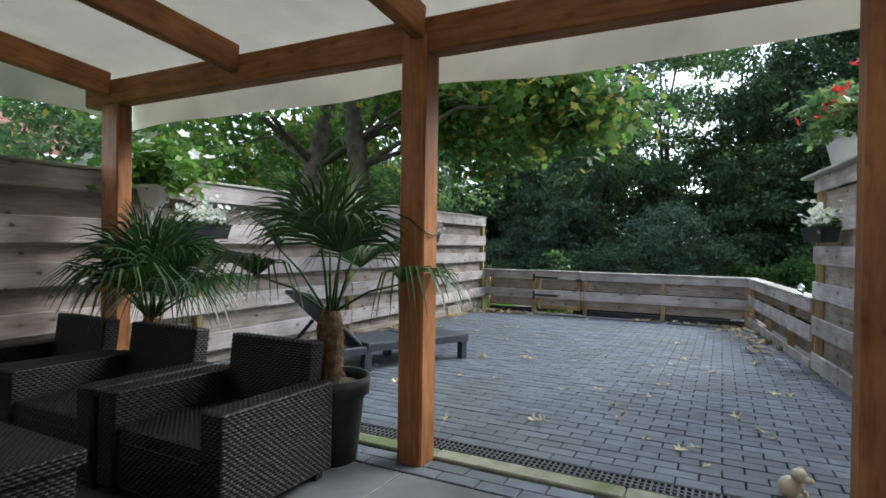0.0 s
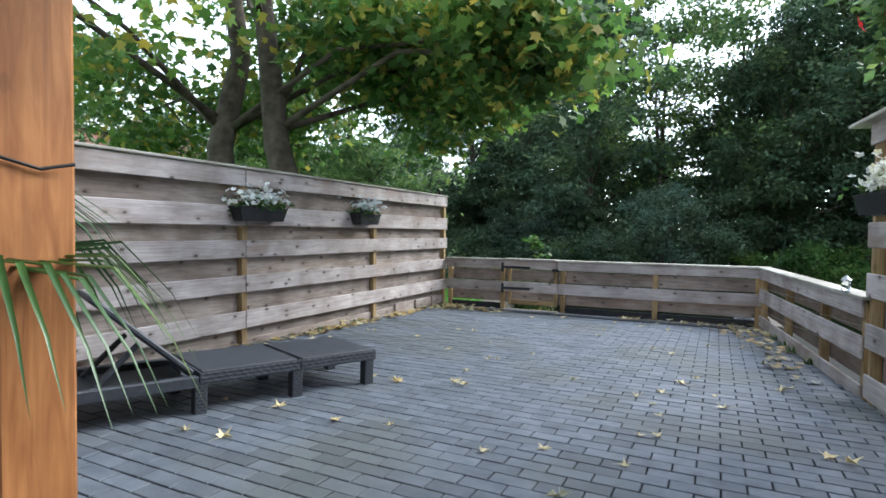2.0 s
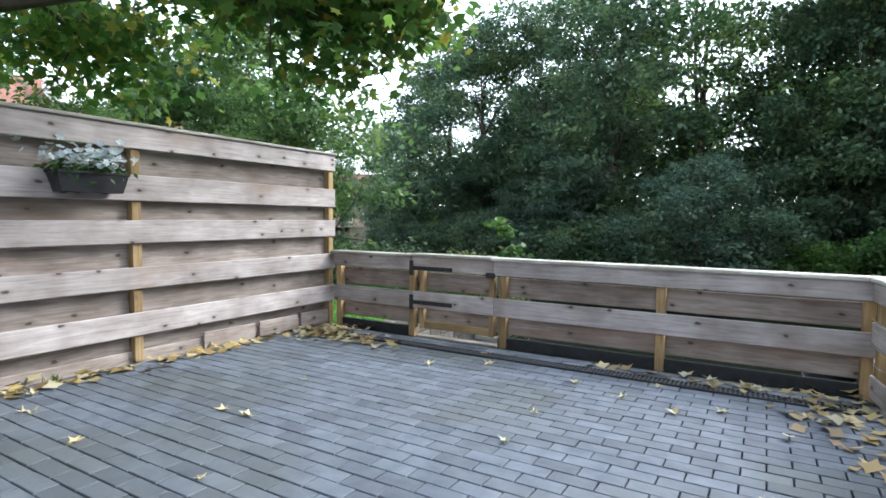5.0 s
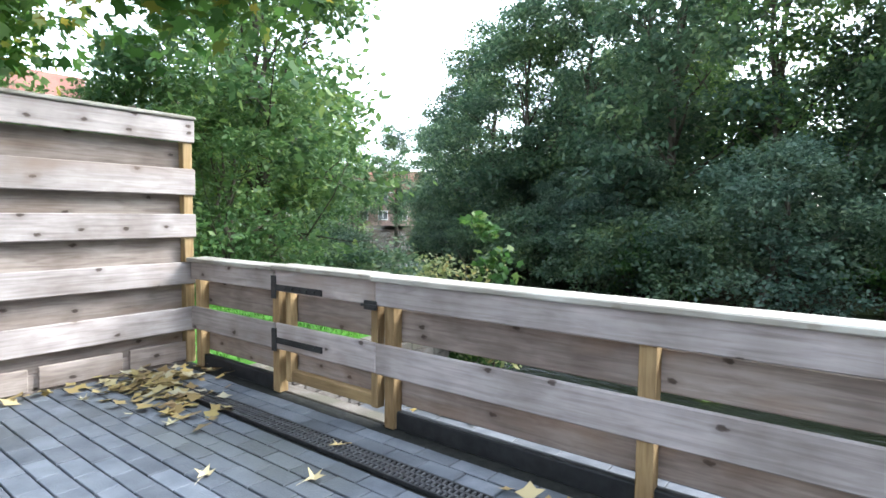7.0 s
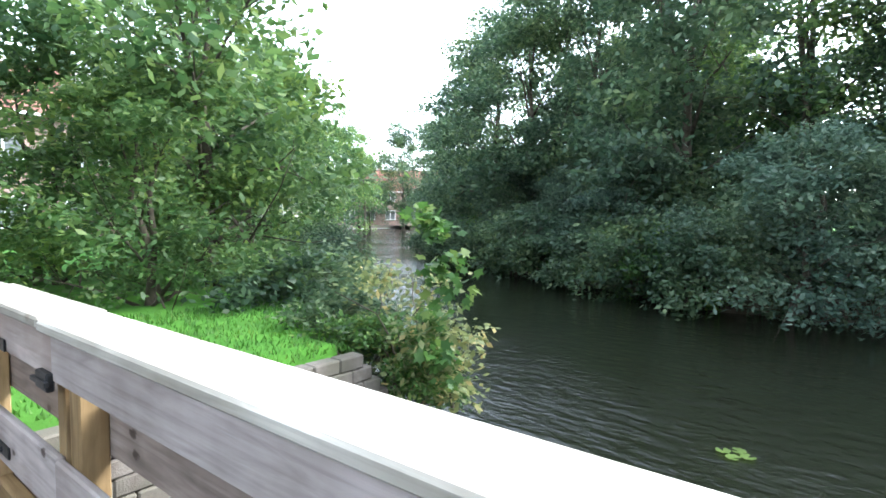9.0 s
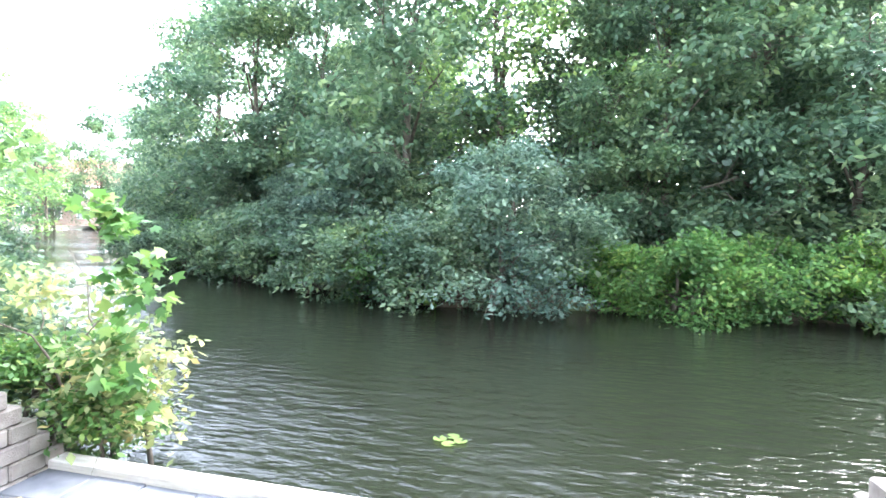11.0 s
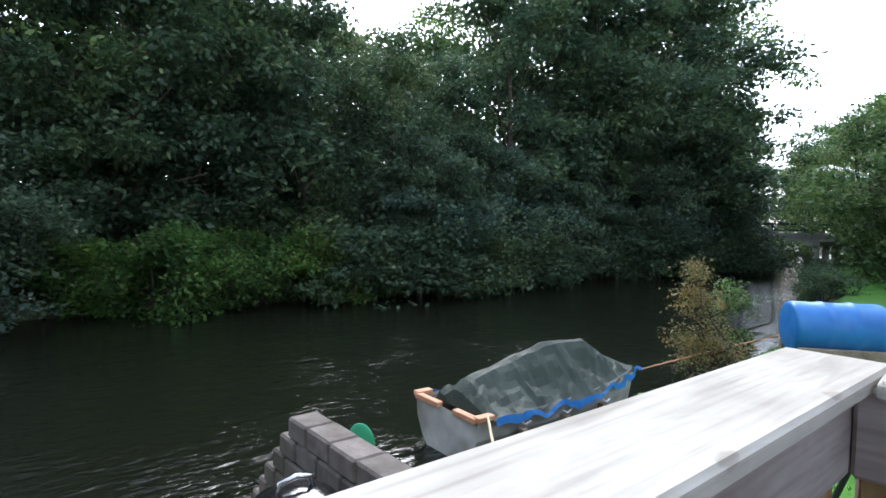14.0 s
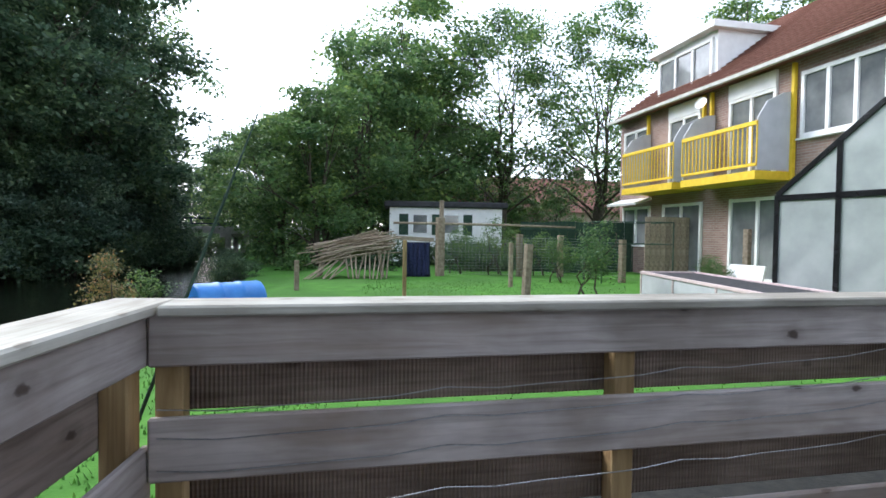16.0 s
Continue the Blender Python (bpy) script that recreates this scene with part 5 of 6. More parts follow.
# boat under its cover
def rowing_boat():
    bt = empty("rowing_boat", label="small grey-white rowing boat under a tied grey tarpaulin", category="boat")
    L, n = 2.5, 12
    bm = bmesh.new()
    secs = []
    for i in range(n + 1):
        q = i / n
        w = 0.44 * (1 - 0.5 * max(0, (q - 0.5) / 0.5) ** 2) + 0.012
        sheer = 0.42 + 0.10 * q * q
        keel = -0.10 + 0.20 * max(0, (q - 0.7) / 0.3) ** 2
        row = []
        for s, z in ((-1, sheer), (-0.97, sheer * 0.6), (-0.86, 0.08), (-0.45, keel), (0, keel - 0.02), (0.45, keel), (0.86, 0.08), (0.97, sheer * 0.6), (1, sheer)):
            row.append(bm.verts.new((q * L, s * w * (0.9 if z < 0.1 else 1), z)))
        secs.append(row)
    for a, b in zip(secs, secs[1:]):
        for j in range(8):
            bm.faces.new((a[j], a[j + 1], b[j + 1], b[j]))
    bm.faces.new(secs[0])
    bm.faces.new(secs[-1][::-1])
    part("hull", bm, M_hull, bt, "stained grey-white hull", smooth=False)
    for s in (-1, 1):
        beam("gunwale", (-0.02, s * 0.44, 0.445), (0.16, s * 0.445, 0.445), 0.085, 0.045, M_gunwale, bt, label="faded orange gunwale")
    for y0, y1 in ((-0.44, -0.14), (0.08, 0.44)):
        beam("transom_rail", (0.0, y0, 0.43), (0.0, y1, 0.43), 0.07, 0.05, M_gunwale, bt)
    # the cover: a ridge that climbs to a high flat top and falls steeply to the bow
    bm = bmesh.new()
    rows = []
    crest = ((0, 0.56), (0.05, 0.66), (0.45, 0.89), (0.70, 0.86), (0.79, 0.72), (0.88, 0.62), (1.0, 0.50))
    for i in range(49):
        q = i / 48
        x = 0.14 + q * (L - 0.04)
        (q0, h0), (q1, h1) = next((a_, b_) for a_, b_ in zip(crest, crest[1:]) if q <= b_[0])
        ridge = h0 + (h1 - h0) * (q - q0) / (q1 - q0)
        w = 0.475 * (1 - 0.5 * max(0, (min(q + 0.03, 1) - 0.5) / 0.5) ** 2) + 0.03
        edge = 0.405 + 0.09 * q * q + 0.014 * math.sin(i * 0.85)
        row = []
        for j in range(19):
            s = j / 9 - 1
            u = max(0, abs(s) - 0.08) / 0.92
            sag = 0.05 * math.sin(math.pi * u) * (1 if i % 12 > 2 else 0.3)
            z = edge + (ridge - edge) * (1 - u) - sag
            crease = abs(noise.noise((x * 2.3 + s * 1.2, s * 2.0 - x, 1))) * 0.12 + abs(noise.noise((x * 6 - s * 3, s * 4, 5))) * 0.06
            row.append(bm.verts.new((x + 0.02 * s * math.sin(i), s * w, z + (0.03 - crease) * min(1, 4 * u + 0.2))))
        rows.append(row)
    for a, b in zip(rows, rows[1:]):
        for j in range(18):
            bm.faces.new((a[j], a[j + 1], b[j + 1], b[j]))
    end = bm.verts.new((0.10, 0, 0.42))
    for j in range(18):
        bm.faces.new((rows[0][j + 1], rows[0][j], end))
    hem = [[v.co.copy() for v in (r[0], r[18])] for r in rows]
    part("cover", bm, M_tarp, bt, "creased grey-green tarpaulin")
    for k in (0, 1):
        bm = bmesh.new()
        prev = None
        for i, h in enumerate(hem):
            p = h[k]
            s = -1 if k == 0 else 1
            a, b = bm.verts.new(p + Vector((0, s * 0.014, 0.022))), bm.verts.new(p + Vector((0, s * 0.03, -0.03 - 0.02 * math.sin(i * 0.37) - 0.01 * math.sin(i * 1.9))))
            if prev:
                bm.faces.new((prev[0], prev[1], b, a))
            prev = (a, b)
        part("hem", bm, M_blue, bt, "blue tarpaulin hem")
    for x in (0.45, 1.0, 1.6):
        bm = bmesh.new()
        tube(bm, [(x, -0.51, 0.36), (x + 0.05, -0.515, 0.33), (x + 0.12, -0.505, 0.345)], [0.008] * 3, 5)
        part("tie", bm, M_white, bt, "white tie rope")
    return bt


boat = rowing_boat()
place(boat, (2.50, 13.86, WATER + 0.0), (0, 0, -2.5))
bm = bmesh.new()
tube(bm, [(2.58, 13.40, -0.535), (2.17, 12.95, -0.46), (1.75, 12.48, -0.37), (1.36, 12.05, -0.27)], [0.011] * 4, 6)
tagged(part("mooring_rope", bm, M_rope), "pale yellow mooring rope from the boat to the lawn", "rope")
bm = bmesh.new()
tube(bm, [(4.98, 13.55, -0.56), (6.3, 13.3, -0.45), (7.6, 12.9, -0.3)], [0.008] * 3, 5)
tagged(part("mooring_rope", bm, M_gunwale), "orange mooring rope from the boat to the bank", "rope")
quay = empty("timber_edge", label="old brown timber edging of the bank", category="edging")
beam("plank", (2.85, 13.27, -0.80), (4.4, 13.27, -0.78), 0.06, 0.10, M_log, quay)
for x in (2.95, 3.55, 4.15):
    box("stake", (0.07, 0.07, 0.6), (x, 13.335, -1.0), M_log, quay)

# oar blade behind the wall
oar = empty("oar", (1.04, 12.9, -0.95), (0, 0, 0), "green plastic oar blade standing behind the wall", "oar")
bm = bmesh.new()
r = bmesh.ops.create_uvsphere(bm, u_segments=18, v_segments=10, radius=1)
bmesh.ops.scale(bm, vec=(0.082, 0.014, 0.125), verts=bm.verts)
part("blade", bm, M_green, oar, smooth=True, loc=(0.0, 0, 0.70), rot=(0, -8, -38))
bm = bmesh.new()
tube(bm, [(-0.02, 0, 0), (-0.01, 0, 0.3), (0, 0, 0.56)], [0.016] * 3, 8)
part("shaft", bm, M_pot, oar)


# kettle barbecue on the landing
bbq = empty("kettle_barbecue", (0.33, 12.25, DOCK), label="black enamel kettle barbecue on the landing", category="barbecue")
part("bowl", lathe([(0.04, 0.27), (0.15, 0.30), (0.215, 0.37), (0.235, 0.45)], 26), M_enamel, bbq, smooth=True)
lid = part("lid", lathe([(0.24, 0.455), (0.225, 0.53), (0.17, 0.595), (0.09, 0.63), (0.01, 0.64)], 26, False, True), M_enamel, bbq, smooth=True)
bm = bmesh.new()
tube(bm, [(-0.075, 0, 0.62), (-0.07, 0, 0.675), (0, 0, 0.69), (0.07, 0, 0.675), (0.075, 0, 0.62)], [0.013] * 5, 8)
part("handle", bm, M_chrome, lid, "chrome lid handle", smooth=True)
part("vent", lathe([(0.035, 0), (0.035, 0.006), (0.01, 0.01)], 12, True, True), M_chrome, lid, loc=(0.11, 0.06, 0.603), rot=(0, 28, 0))
for k in range(3):
    a = k * math.tau / 3 + 0.4
    bm = bmesh.new()
    tube(bm, [(0.17 * math.cos(a), 0.17 * math.sin(a), 0.33), (0.24 * math.cos(a), 0.24 * math.sin(a), 0.0)], [0.012, 0.012], 6)
    part("leg", bm, M_chrome, bbq)

# blue drum on the bank
drum = empty("plastic_drum", (6.75, 12.05, -0.28), (0, 0, 39), "blue plastic drum lying on the lawn by the water", "drum")
prof = [(0.24, 0), (0.28, 0.012), (0.29, 0.04), (0.285, 0.30), (0.298, 0.315), (0.298, 0.345), (0.285, 0.36), (0.285, 0.60), (0.298, 0.615), (0.298, 0.645), (0.285, 0.66), (0.29, 0.90), (0.28, 0.93), (0.24, 0.94)]
part("body", lathe(prof, 32, True, True), M_blue, drum, smooth=True, loc=(0, 0.5, 0.29), rot=(90, 0, 0))
for x in (-0.26, 0.26):
    box("chock", (0.09, 0.9, 0.12), (x, 0.02, 0.03), M_log, drum)
mast = empty("garden_cane", (0.29, 10.84, DOCK + 0.004), label="long thin dark green cane leaning outside the fence corner", category="cane")
bm = bmesh.new()
tube(bm, [(0, 0, 0), (0.21, -0.325, 1.05), (0.36, -0.557, 1.8), (0.42, -0.65, 2.1)], [0.0065, 0.006, 0.0045, 0.002], 8)
part("cane", bm, M_fencegreen, mast, smooth=True)
for q in (0.2, 0.42, 0.64, 0.86):
    part("joint", lathe([(0.006, -0.006), (0.0078, 0), (0.006, 0.006)], 8, True, True), M_fencegreen, mast, loc=(0.42 * q, -0.65 * q, 2.1 * q), rot=(17, 11, 0))

# bank shrubs near the boat and the landing
rust = make_tree("autumn_shrub", 51, 1.3, 0.025, [(0, 0, 0.30, 0.42, 0.42, 0.4), (0.05, 0.05, 0.7, 0.32, 0.32, 0.36), (0.1, 0.1, 1.1, 0.2, 0.2, 0.34), (-0.25, 0.1, 0.2, 0.4, 0.4, 0.3), (0.25, -0.1, 0.15, 0.4, 0.4, 0.3)], 75, 13, 0.042, leaf_mat("rust_green_leaves", (0.10, 0.12, 0.045), (0.21, 0.20, 0.08), (0.34, 0.19, 0.09)), 0.08, "yellowing conifer-like shrub on the bank", stems=2, category="shrub")
place(rust, (6.3, 13.35, -0.7))
lush = make_tree("bank_shrub", 52, 1.1, 0.02, [(0, 0, 0.5, 0.35, 0.35, 0.4), (0.1, 0.1, 0.85, 0.25, 0.25, 0.25)], 45, 12, 0.06, M_leaf_mid, 0.08, "small green shrub on the bank", stems=2, category="shrub")
place(lush, (7.6, 13.5, -0.75))
sap = make_tree("sapling", 53, 1.9, 0.014, [(0.0, 0, 1.65, 0.15, 0.15, 0.22), (0.14, 0.04, 1.25, 0.22, 0.2, 0.22), (-0.1, 0, 0.85, 0.25, 0.22, 0.2), (0.16, -0.1, 0.55, 0.2, 0.2, 0.2)], 22, 4, 0.10, M_leaf_bright, 0.07, "bright green young maple at the water's edge", category="shrub", shape=0.95, droop=0.6, lobed=True)
place(sap, (-3.72, 13.5, -0.72))
wild = make_tree("wild_shrub", 54, 1.1, 0.015, [(0, 0, 0.45, 0.45, 0.4, 0.45), (-0.3, 0.1, 0.75, 0.35, 0.35, 0.4), (0.25, -0.1, 0.35, 0.3, 0.3, 0.35), (-0.5, 0.3, 0.5, 0.4, 0.4, 0.5)], 60, 10, 0.065, leaf_mat("pale_shrub_leaves", (0.13, 0.17, 0.07), (0.25, 0.29, 0.12), (0.42, 0.34, 0.14)), 0.09, "pale straggling shrub beside the landing", stems=3, category="shrub")
place(wild, (-4.1, 13.75, -0.75))
wild.scale = (1.3, 1.3, 1.3)
garden_bush = make_tree("feathery_shrub", 55, 1.5, 0.02, [(0, 0, 0.5, 0.45, 0.45, 0.5), (0.1, 0, 1.0, 0.35, 0.35, 0.4), (-0.3, 0.2, 0.7, 0.35, 0.35, 0.4)], 70, 14, 0.05, M_leaf_mid, 0.08, "feathery green garden shrub on the lawn", stems=3, category="shrub")
place(garden_bush, (9.9, 5.6, -0.3))
garden_bush.scale = (1.2, 1.2, 1.15)
for x, y, s in ((13.5, 5.2, 0.9), (14.8, 3.8, 0.8), (16.2, 6.4, 1.3), (16.0, 5.0, 1.0), (12.5, 1.6, 0.6), (16.5, 7.6, 1.1), (11.2, 2.2, 0.6)):
    o = copy_thing(garden_bush, pose(x, y, -0.3, 0, 0, 70 * s))
    o.scale = (s, s, s)

# lily pads
for k, (x, y) in enumerate(((-1.64, 15.15), (-1.54, 15.24), (-1.74, 15.25), (-1.63, 15.33), (5.4, 13.55), (5.65, 13.75), (5.3, 13.8), (5.55, 13.45))):
    bm = bmesh.new()
    c = bm.verts.new((0, 0, 0.008))
    rim = [bm.verts.new((0.065 * math.cos(0.35 + a * 5.6 / 14), 0.065 * math.sin(0.35 + a * 5.6 / 14), 0.012 + 0.006 * (a % 2))) for a in range(15)]
    for a, b in zip(rim, rim[1:]):
        bm.faces.new((c, a, b))
    tagged(part("lily_pad", bm, M_leaf_bright, loc=(x, y, WATER + 0.002), rot=(0, 0, 60 * k)), "floating light green lily pad", "water plant", "lily pads")

# bare gravel on the lawn
bm = bmesh.new()
rings = []
for k in range(9):
    ring_ = []
    for i in range(64):
        an = i / 64 * math.tau
        rr = k / 8 * (1 + 0.16 * noise.noise((math.cos(an) * 2, math.sin(an) * 2, 7)) + 0.07 * noise.noise((math.cos(an) * 9, math.sin(an) * 9, 3)))
        x, y = 2.35 + rr * math.cos(an) * 0.72, 11.93 + rr * math.sin(an) * 0.31 - 0.05 * rr * math.cos(an)
        ring_.append(bm.verts.new((x, y, ground_height(x, y) + 0.010 - 0.02 * (k / 8) ** 6 + 0.014 * noise.noise((x * 9, y * 9, 0)))))
    rings.append(ring_)
for k in range(1, 8):
    for i in range(64):
        bm.faces.new((rings[k][i], rings[k + 1][i], rings[k + 1][(i + 1) % 64], rings[k][(i + 1) % 64]))
bm.faces.new(rings[1])
for v in rings[0]:
    bm.verts.remove(v)
tagged(part("gravel", bm, M_gravel, smooth=True), "bare brown gravel patch in the lawn", "gravel", kind="stuff")

# grass blades of the lawn and the left bank
rng_g = np.random.default_rng(8)
V = []
for x0, x1, y0, y1, n in ((0.9, 9.5, 10.2, 13.2, 9000), (1.5, 14, 4.5, 10.5, 9000), (-7.5, -4.35, 10.5, 15.5, 7000), (-4.35, 0.6, 13.5, 13.6, 0)):
    P = np.stack([rng_g.uniform(x0, x1, n), rng_g.uniform(y0, y1, n)], axis=1)
    for px, py in P:
        if py > along(NEAR_BANK, px) + 0.1 or ((px - 2.35) / 0.72) ** 2 + ((py - 11.93) / 0.37) ** 2 < 1 and rng_g.random() < 0.93:
            continue
        z = ground_height(px, py)
        a = rng_g.uniform(0, math.tau)
        s = np.array([-math.sin(a), math.cos(a), 0]) * 0.008
        h = rng_g.uniform(0.03, 0.075) * (0.9 if px < -4 else 0.5)
        q = np.array([px, py, z])
        e = q + np.array([math.cos(a) * 0.5 * h, math.sin(a) * 0.5 * h, h])
        V.append([q - s, q + s, (q + e) / 2 + s * 0.7, e])
tagged(new("lawn_grass", quads_mesh("lawn_grass", np.array(V), 4, leaf_mat("grass_blades", (0.05, 0.14, 0.018), (0.085, 0.215, 0.032), (0.15, 0.25, 0.055)))), "short green lawn grass", "grass", kind="stuff")


# garden posts and wires
def stake(x, y, h, lean=0.0, w=0.09):
    g = ground_height(x, y)
    t = empty("garden_post", (x, y, g), (lean, 0, 20), "weathered wooden post standing in the lawn", "post", "garden posts")
    box("shaft", (h + 0.1, w, w), (0, 0, h / 2 - 0.05), M_post if h < 1.2 and w < 0.08 else M_log, t, rot=(0, -90, 0), bev=0.01)


for x, y, h, ln, w in ((9.87, 9.56, 1.15, 0, 0.07), (9.66, 7.14, 1.1, 3, 0.14), (11.05, 11.88, 0.65, 0, 0.10), (12.2, 6.9, 1.1, 0, 0.09), (15.3, 8.4, 1.75, 0, 0.22), (13.69, 3.42, 1.2, 0, 0.16), (15.6, 5.9, 1.3, 0, 0.16), (15.6, 4.6, 1.3, 0, 0.16), (17.2, 8.2, 2.4, 0, 0.12), (11.4, 1.3, 1.5, 0, 0.14)):
    stake(x, y, h, ln, w)
netting = empty("wire_fence", label="fine wire netting between the garden posts", category="fence")
for k in range(14):
    bm = bmesh.new()
    z = -0.2 + 0.085 * k
    tube(bm, [(15.3, 8.3, z), (15.5, 6.0, z), (15.6, 4.6, z), (13.75, 3.4, z)], [0.004] * 4, 4)
    part("wire", bm, M_wire, netting)
for k in range(34):
    y = 4.65 + 0.11 * k
    bm = bmesh.new()
    x = 15.6 - 0.1 * (y - 4.6) / 1.4 if y < 6.0 else 15.5 - 0.2 * (y - 6.0) / 2.3
    tube(bm, [(x, y, -0.25), (x, y, 0.92)], [0.003] * 2, 4)
    part("upright_wire", bm, M_wire, netting)
# stack of branches and planks
stack = empty("woodpile", (15.0, 11.0, -0.3), label="heap of dry branches over leaning old boards", category="woodpile")
rs = random.Random(12)
for k in range(64):
    z = rs.uniform(0.62, 1.1)
    bm = bmesh.new()
    L = rs.uniform(1.3, 2.5)
    d = Vector((rs.uniform(-0.25, 0.25), 1.0, rs.uniform(-0.32, -0.12))).normalized() * L / 2
    p = Vector((rs.uniform(-0.5, 0.5), rs.uniform(-0.45, 0.35), z))
    r = rs.uniform(0.014, 0.034)
    tube(bm, [p - d, p + Vector((0, 0, rs.uniform(0.0, 0.06))), p + d], [r, r * 0.9, r * 0.6], 5)
    part("branch", bm, M_log, stack)
for k in range(17):
    y = -1.05 + k * 0.125
    h = 0.85 - 0.022 * k
    lean_ = rs.uniform(-0.1, 0.1) + (0.25 if k > 9 else 0.0)
    beam("board", (-0.72 - rs.uniform(0, 0.2), y + lean_, 0.0), (-0.35, y - lean_, h * rs.uniform(0.75, 1.0)), 0.035, rs.uniform(0.09, 0.16), M_log, stack, up=(1, 0, 0.01))
for k in range(3):
    beam("prop", (-0.2 + 0.3 * k, -0.9, 0.0), (-0.2 + 0.3 * k, -0.75, 1.0), 0.09, 0.09, M_log, stack)
    beam("prop", (-0.2 + 0.3 * k, 0.95, 0.0), (-0.2 + 0.3 * k, 0.8, 0.62), 0.09, 0.09, M_log, stack)
cloths = empty("tarpaulin", (15.05, 9.15, -0.3), label="navy blue sheets hanging from a timber frame", category="tarpaulin")
for k in range(6):
    bm = bmesh.new()
    y0 = -0.36 + 0.12 * k
    rows_ = []
    for i_ in range(9):
        q = i_ / 8
        rows_.append([bm.verts.new((0.03 * math.sin(3 * q + k) + x_, y0 + w_ * (0.075 + 0.03 * q) + 0.02 * math.sin(k * 2 + q * 3), 1.05 - 1.03 * q)) for x_, w_ in ((0.0, -1), (-0.035, 0), (0.0, 1), (0.03, 0))])
    for a, b in zip(rows_, rows_[1:]):
        for i_ in range(4):
            bm.faces.new((a[i_], a[(i_ + 1) % 4], b[(i_ + 1) % 4], b[i_]))
    bm.faces.new(rows_[0][::-1])
    bm.faces.new(rows_[-1])
    part("sheet", bm, M_jeans, cloths, smooth=True)
beam("top_bar", (0.0, -0.55, 1.12), (0.0, 0.6, 1.18), 0.07, 0.12, M_log, cloths)
beam("upright", (0.02, 0.5, 0.0), (0.02, 0.5, 1.12), 0.08, 0.08, M_log, cloths)
beam("upright", (0.02, -0.48, 0.0), (0.02, -0.48, 1.12), 0.08, 0.08, M_log, cloths)
pole_ = empty("garden_rail", (15.2, 5.4, -0.3), label="long horizontal pole tied between garden posts", category="rail")
bm = bmesh.new()
tube(bm, [(0.1, 4.4, 1.62), (0.0, 1.4, 1.60), (0.25, -1.2, 1.56)], [0.035, 0.04, 0.03], 7)
part("pole", bm, M_log, pole_, smooth=True)
for y in (4.2, -1.0):
    beam("upright", (0.12, y, -0.05), (0.12, y, 1.75 if y < 0 else 2.2), 0.10, 0.10, M_log, pole_)

# shed with flat dark roof
shed = empty("garden_shed", (24.0, 7.4, -0.3), label="white garden shed with a flat dark roof", category="shed")
box("wall", (3.0, 5.2, 2.5), (1.5, 0, 1.25), M_white, shed)
box("roof", (3.4, 5.7, 0.28), (1.5, 0, 2.64), M_roofdark, shed, bev=0.05)
for y in (1.2, -0.25):
    w = box("window", (0.05, 0.62, 0.8), (-0.02, y, 1.75), M_window, shed)
    box("frame", (0.07, 0.06, 0.9), (0, 0.34, 0), M_white, w)
    box("frame", (0.07, 0.06, 0.9), (0, -0.34, 0), M_white, w)
for y in (1.95, 0.45, -1.0):
    box("shutter", (0.05, 0.42, 0.95), (-0.03, y, 1.72), M_fencegreen, shed)
# dark green garden fence
gf = empty("garden_fence", (17.6, 3.2, -0.3), (0, 0, 4), "dark green close-boarded garden fence", "fence")
for k in range(30):
    box("board", (0.022, 0.145, 1.75 + 0.06 * math.sin(k * 0.42)), (0.01 * (k % 2), -2.25 + 0.152 * k, 0.9), M_fencegreen, gf)
beam("rail", (-0.03, -2.3, 1.5), (-0.03, 2.3, 1.5), 0.03, 0.08, M_fencegreen, gf)
arch = empty("trellis", (13.2, 2.2, -0.3), label="green metal garden frame", category="trellis")
for x, y in ((0, 0), (0, 2.0), (1.4, 0), (1.4, 2.0)):
    box("upright", (0.03, 0.03, 1.7), (x, y, 0.85), M_fencegreen, arch)
for z in (1.1, 1.7):
    for a, b in (((0, 0), (0, 2)), ((1.4, 0), (1.4, 2)), ((0, 0), (1.4, 0)), ((0, 2), (1.4, 2))):
        beam("bar", (*a, z), (*b, z), 0.025, 0.025, M_fencegreen, arch)


# greenhouse
gh = empty("greenhouse", (6.28, 2.7, -0.3), (0, 0, -72), label="black-framed greenhouse with frosted panels", category="greenhouse")
HW, EZ, AZ, GD = 1.62, 2.05, 3.35, 2.6
for x in (0.0, GD):
    for y in (-HW, -0.62, 0.62, HW):
        top = EZ + (AZ - EZ) * (1 - abs(y) / HW)
        box("upright", (0.07, 0.08, top), (x, y, top / 2), M_enamel, gh)
    for s in (-1, 1):
        beam("gable_bar", (x, s * HW, EZ), (x, 0, AZ), 0.07, 0.09, M_enamel, gh)
    for z in (0.06, EZ - 0.05):
        beam("cross_bar", (x, -HW, z), (x, HW, z), 0.07, 0.1, M_enamel, gh)
for y, z in ((-HW, EZ), (HW, EZ), (0, AZ), (HW, 0.06), (-HW, 0.06)):
    beam("side_bar", (0, y, z), (GD, y, z), 0.07, 0.07, M_enamel, gh)
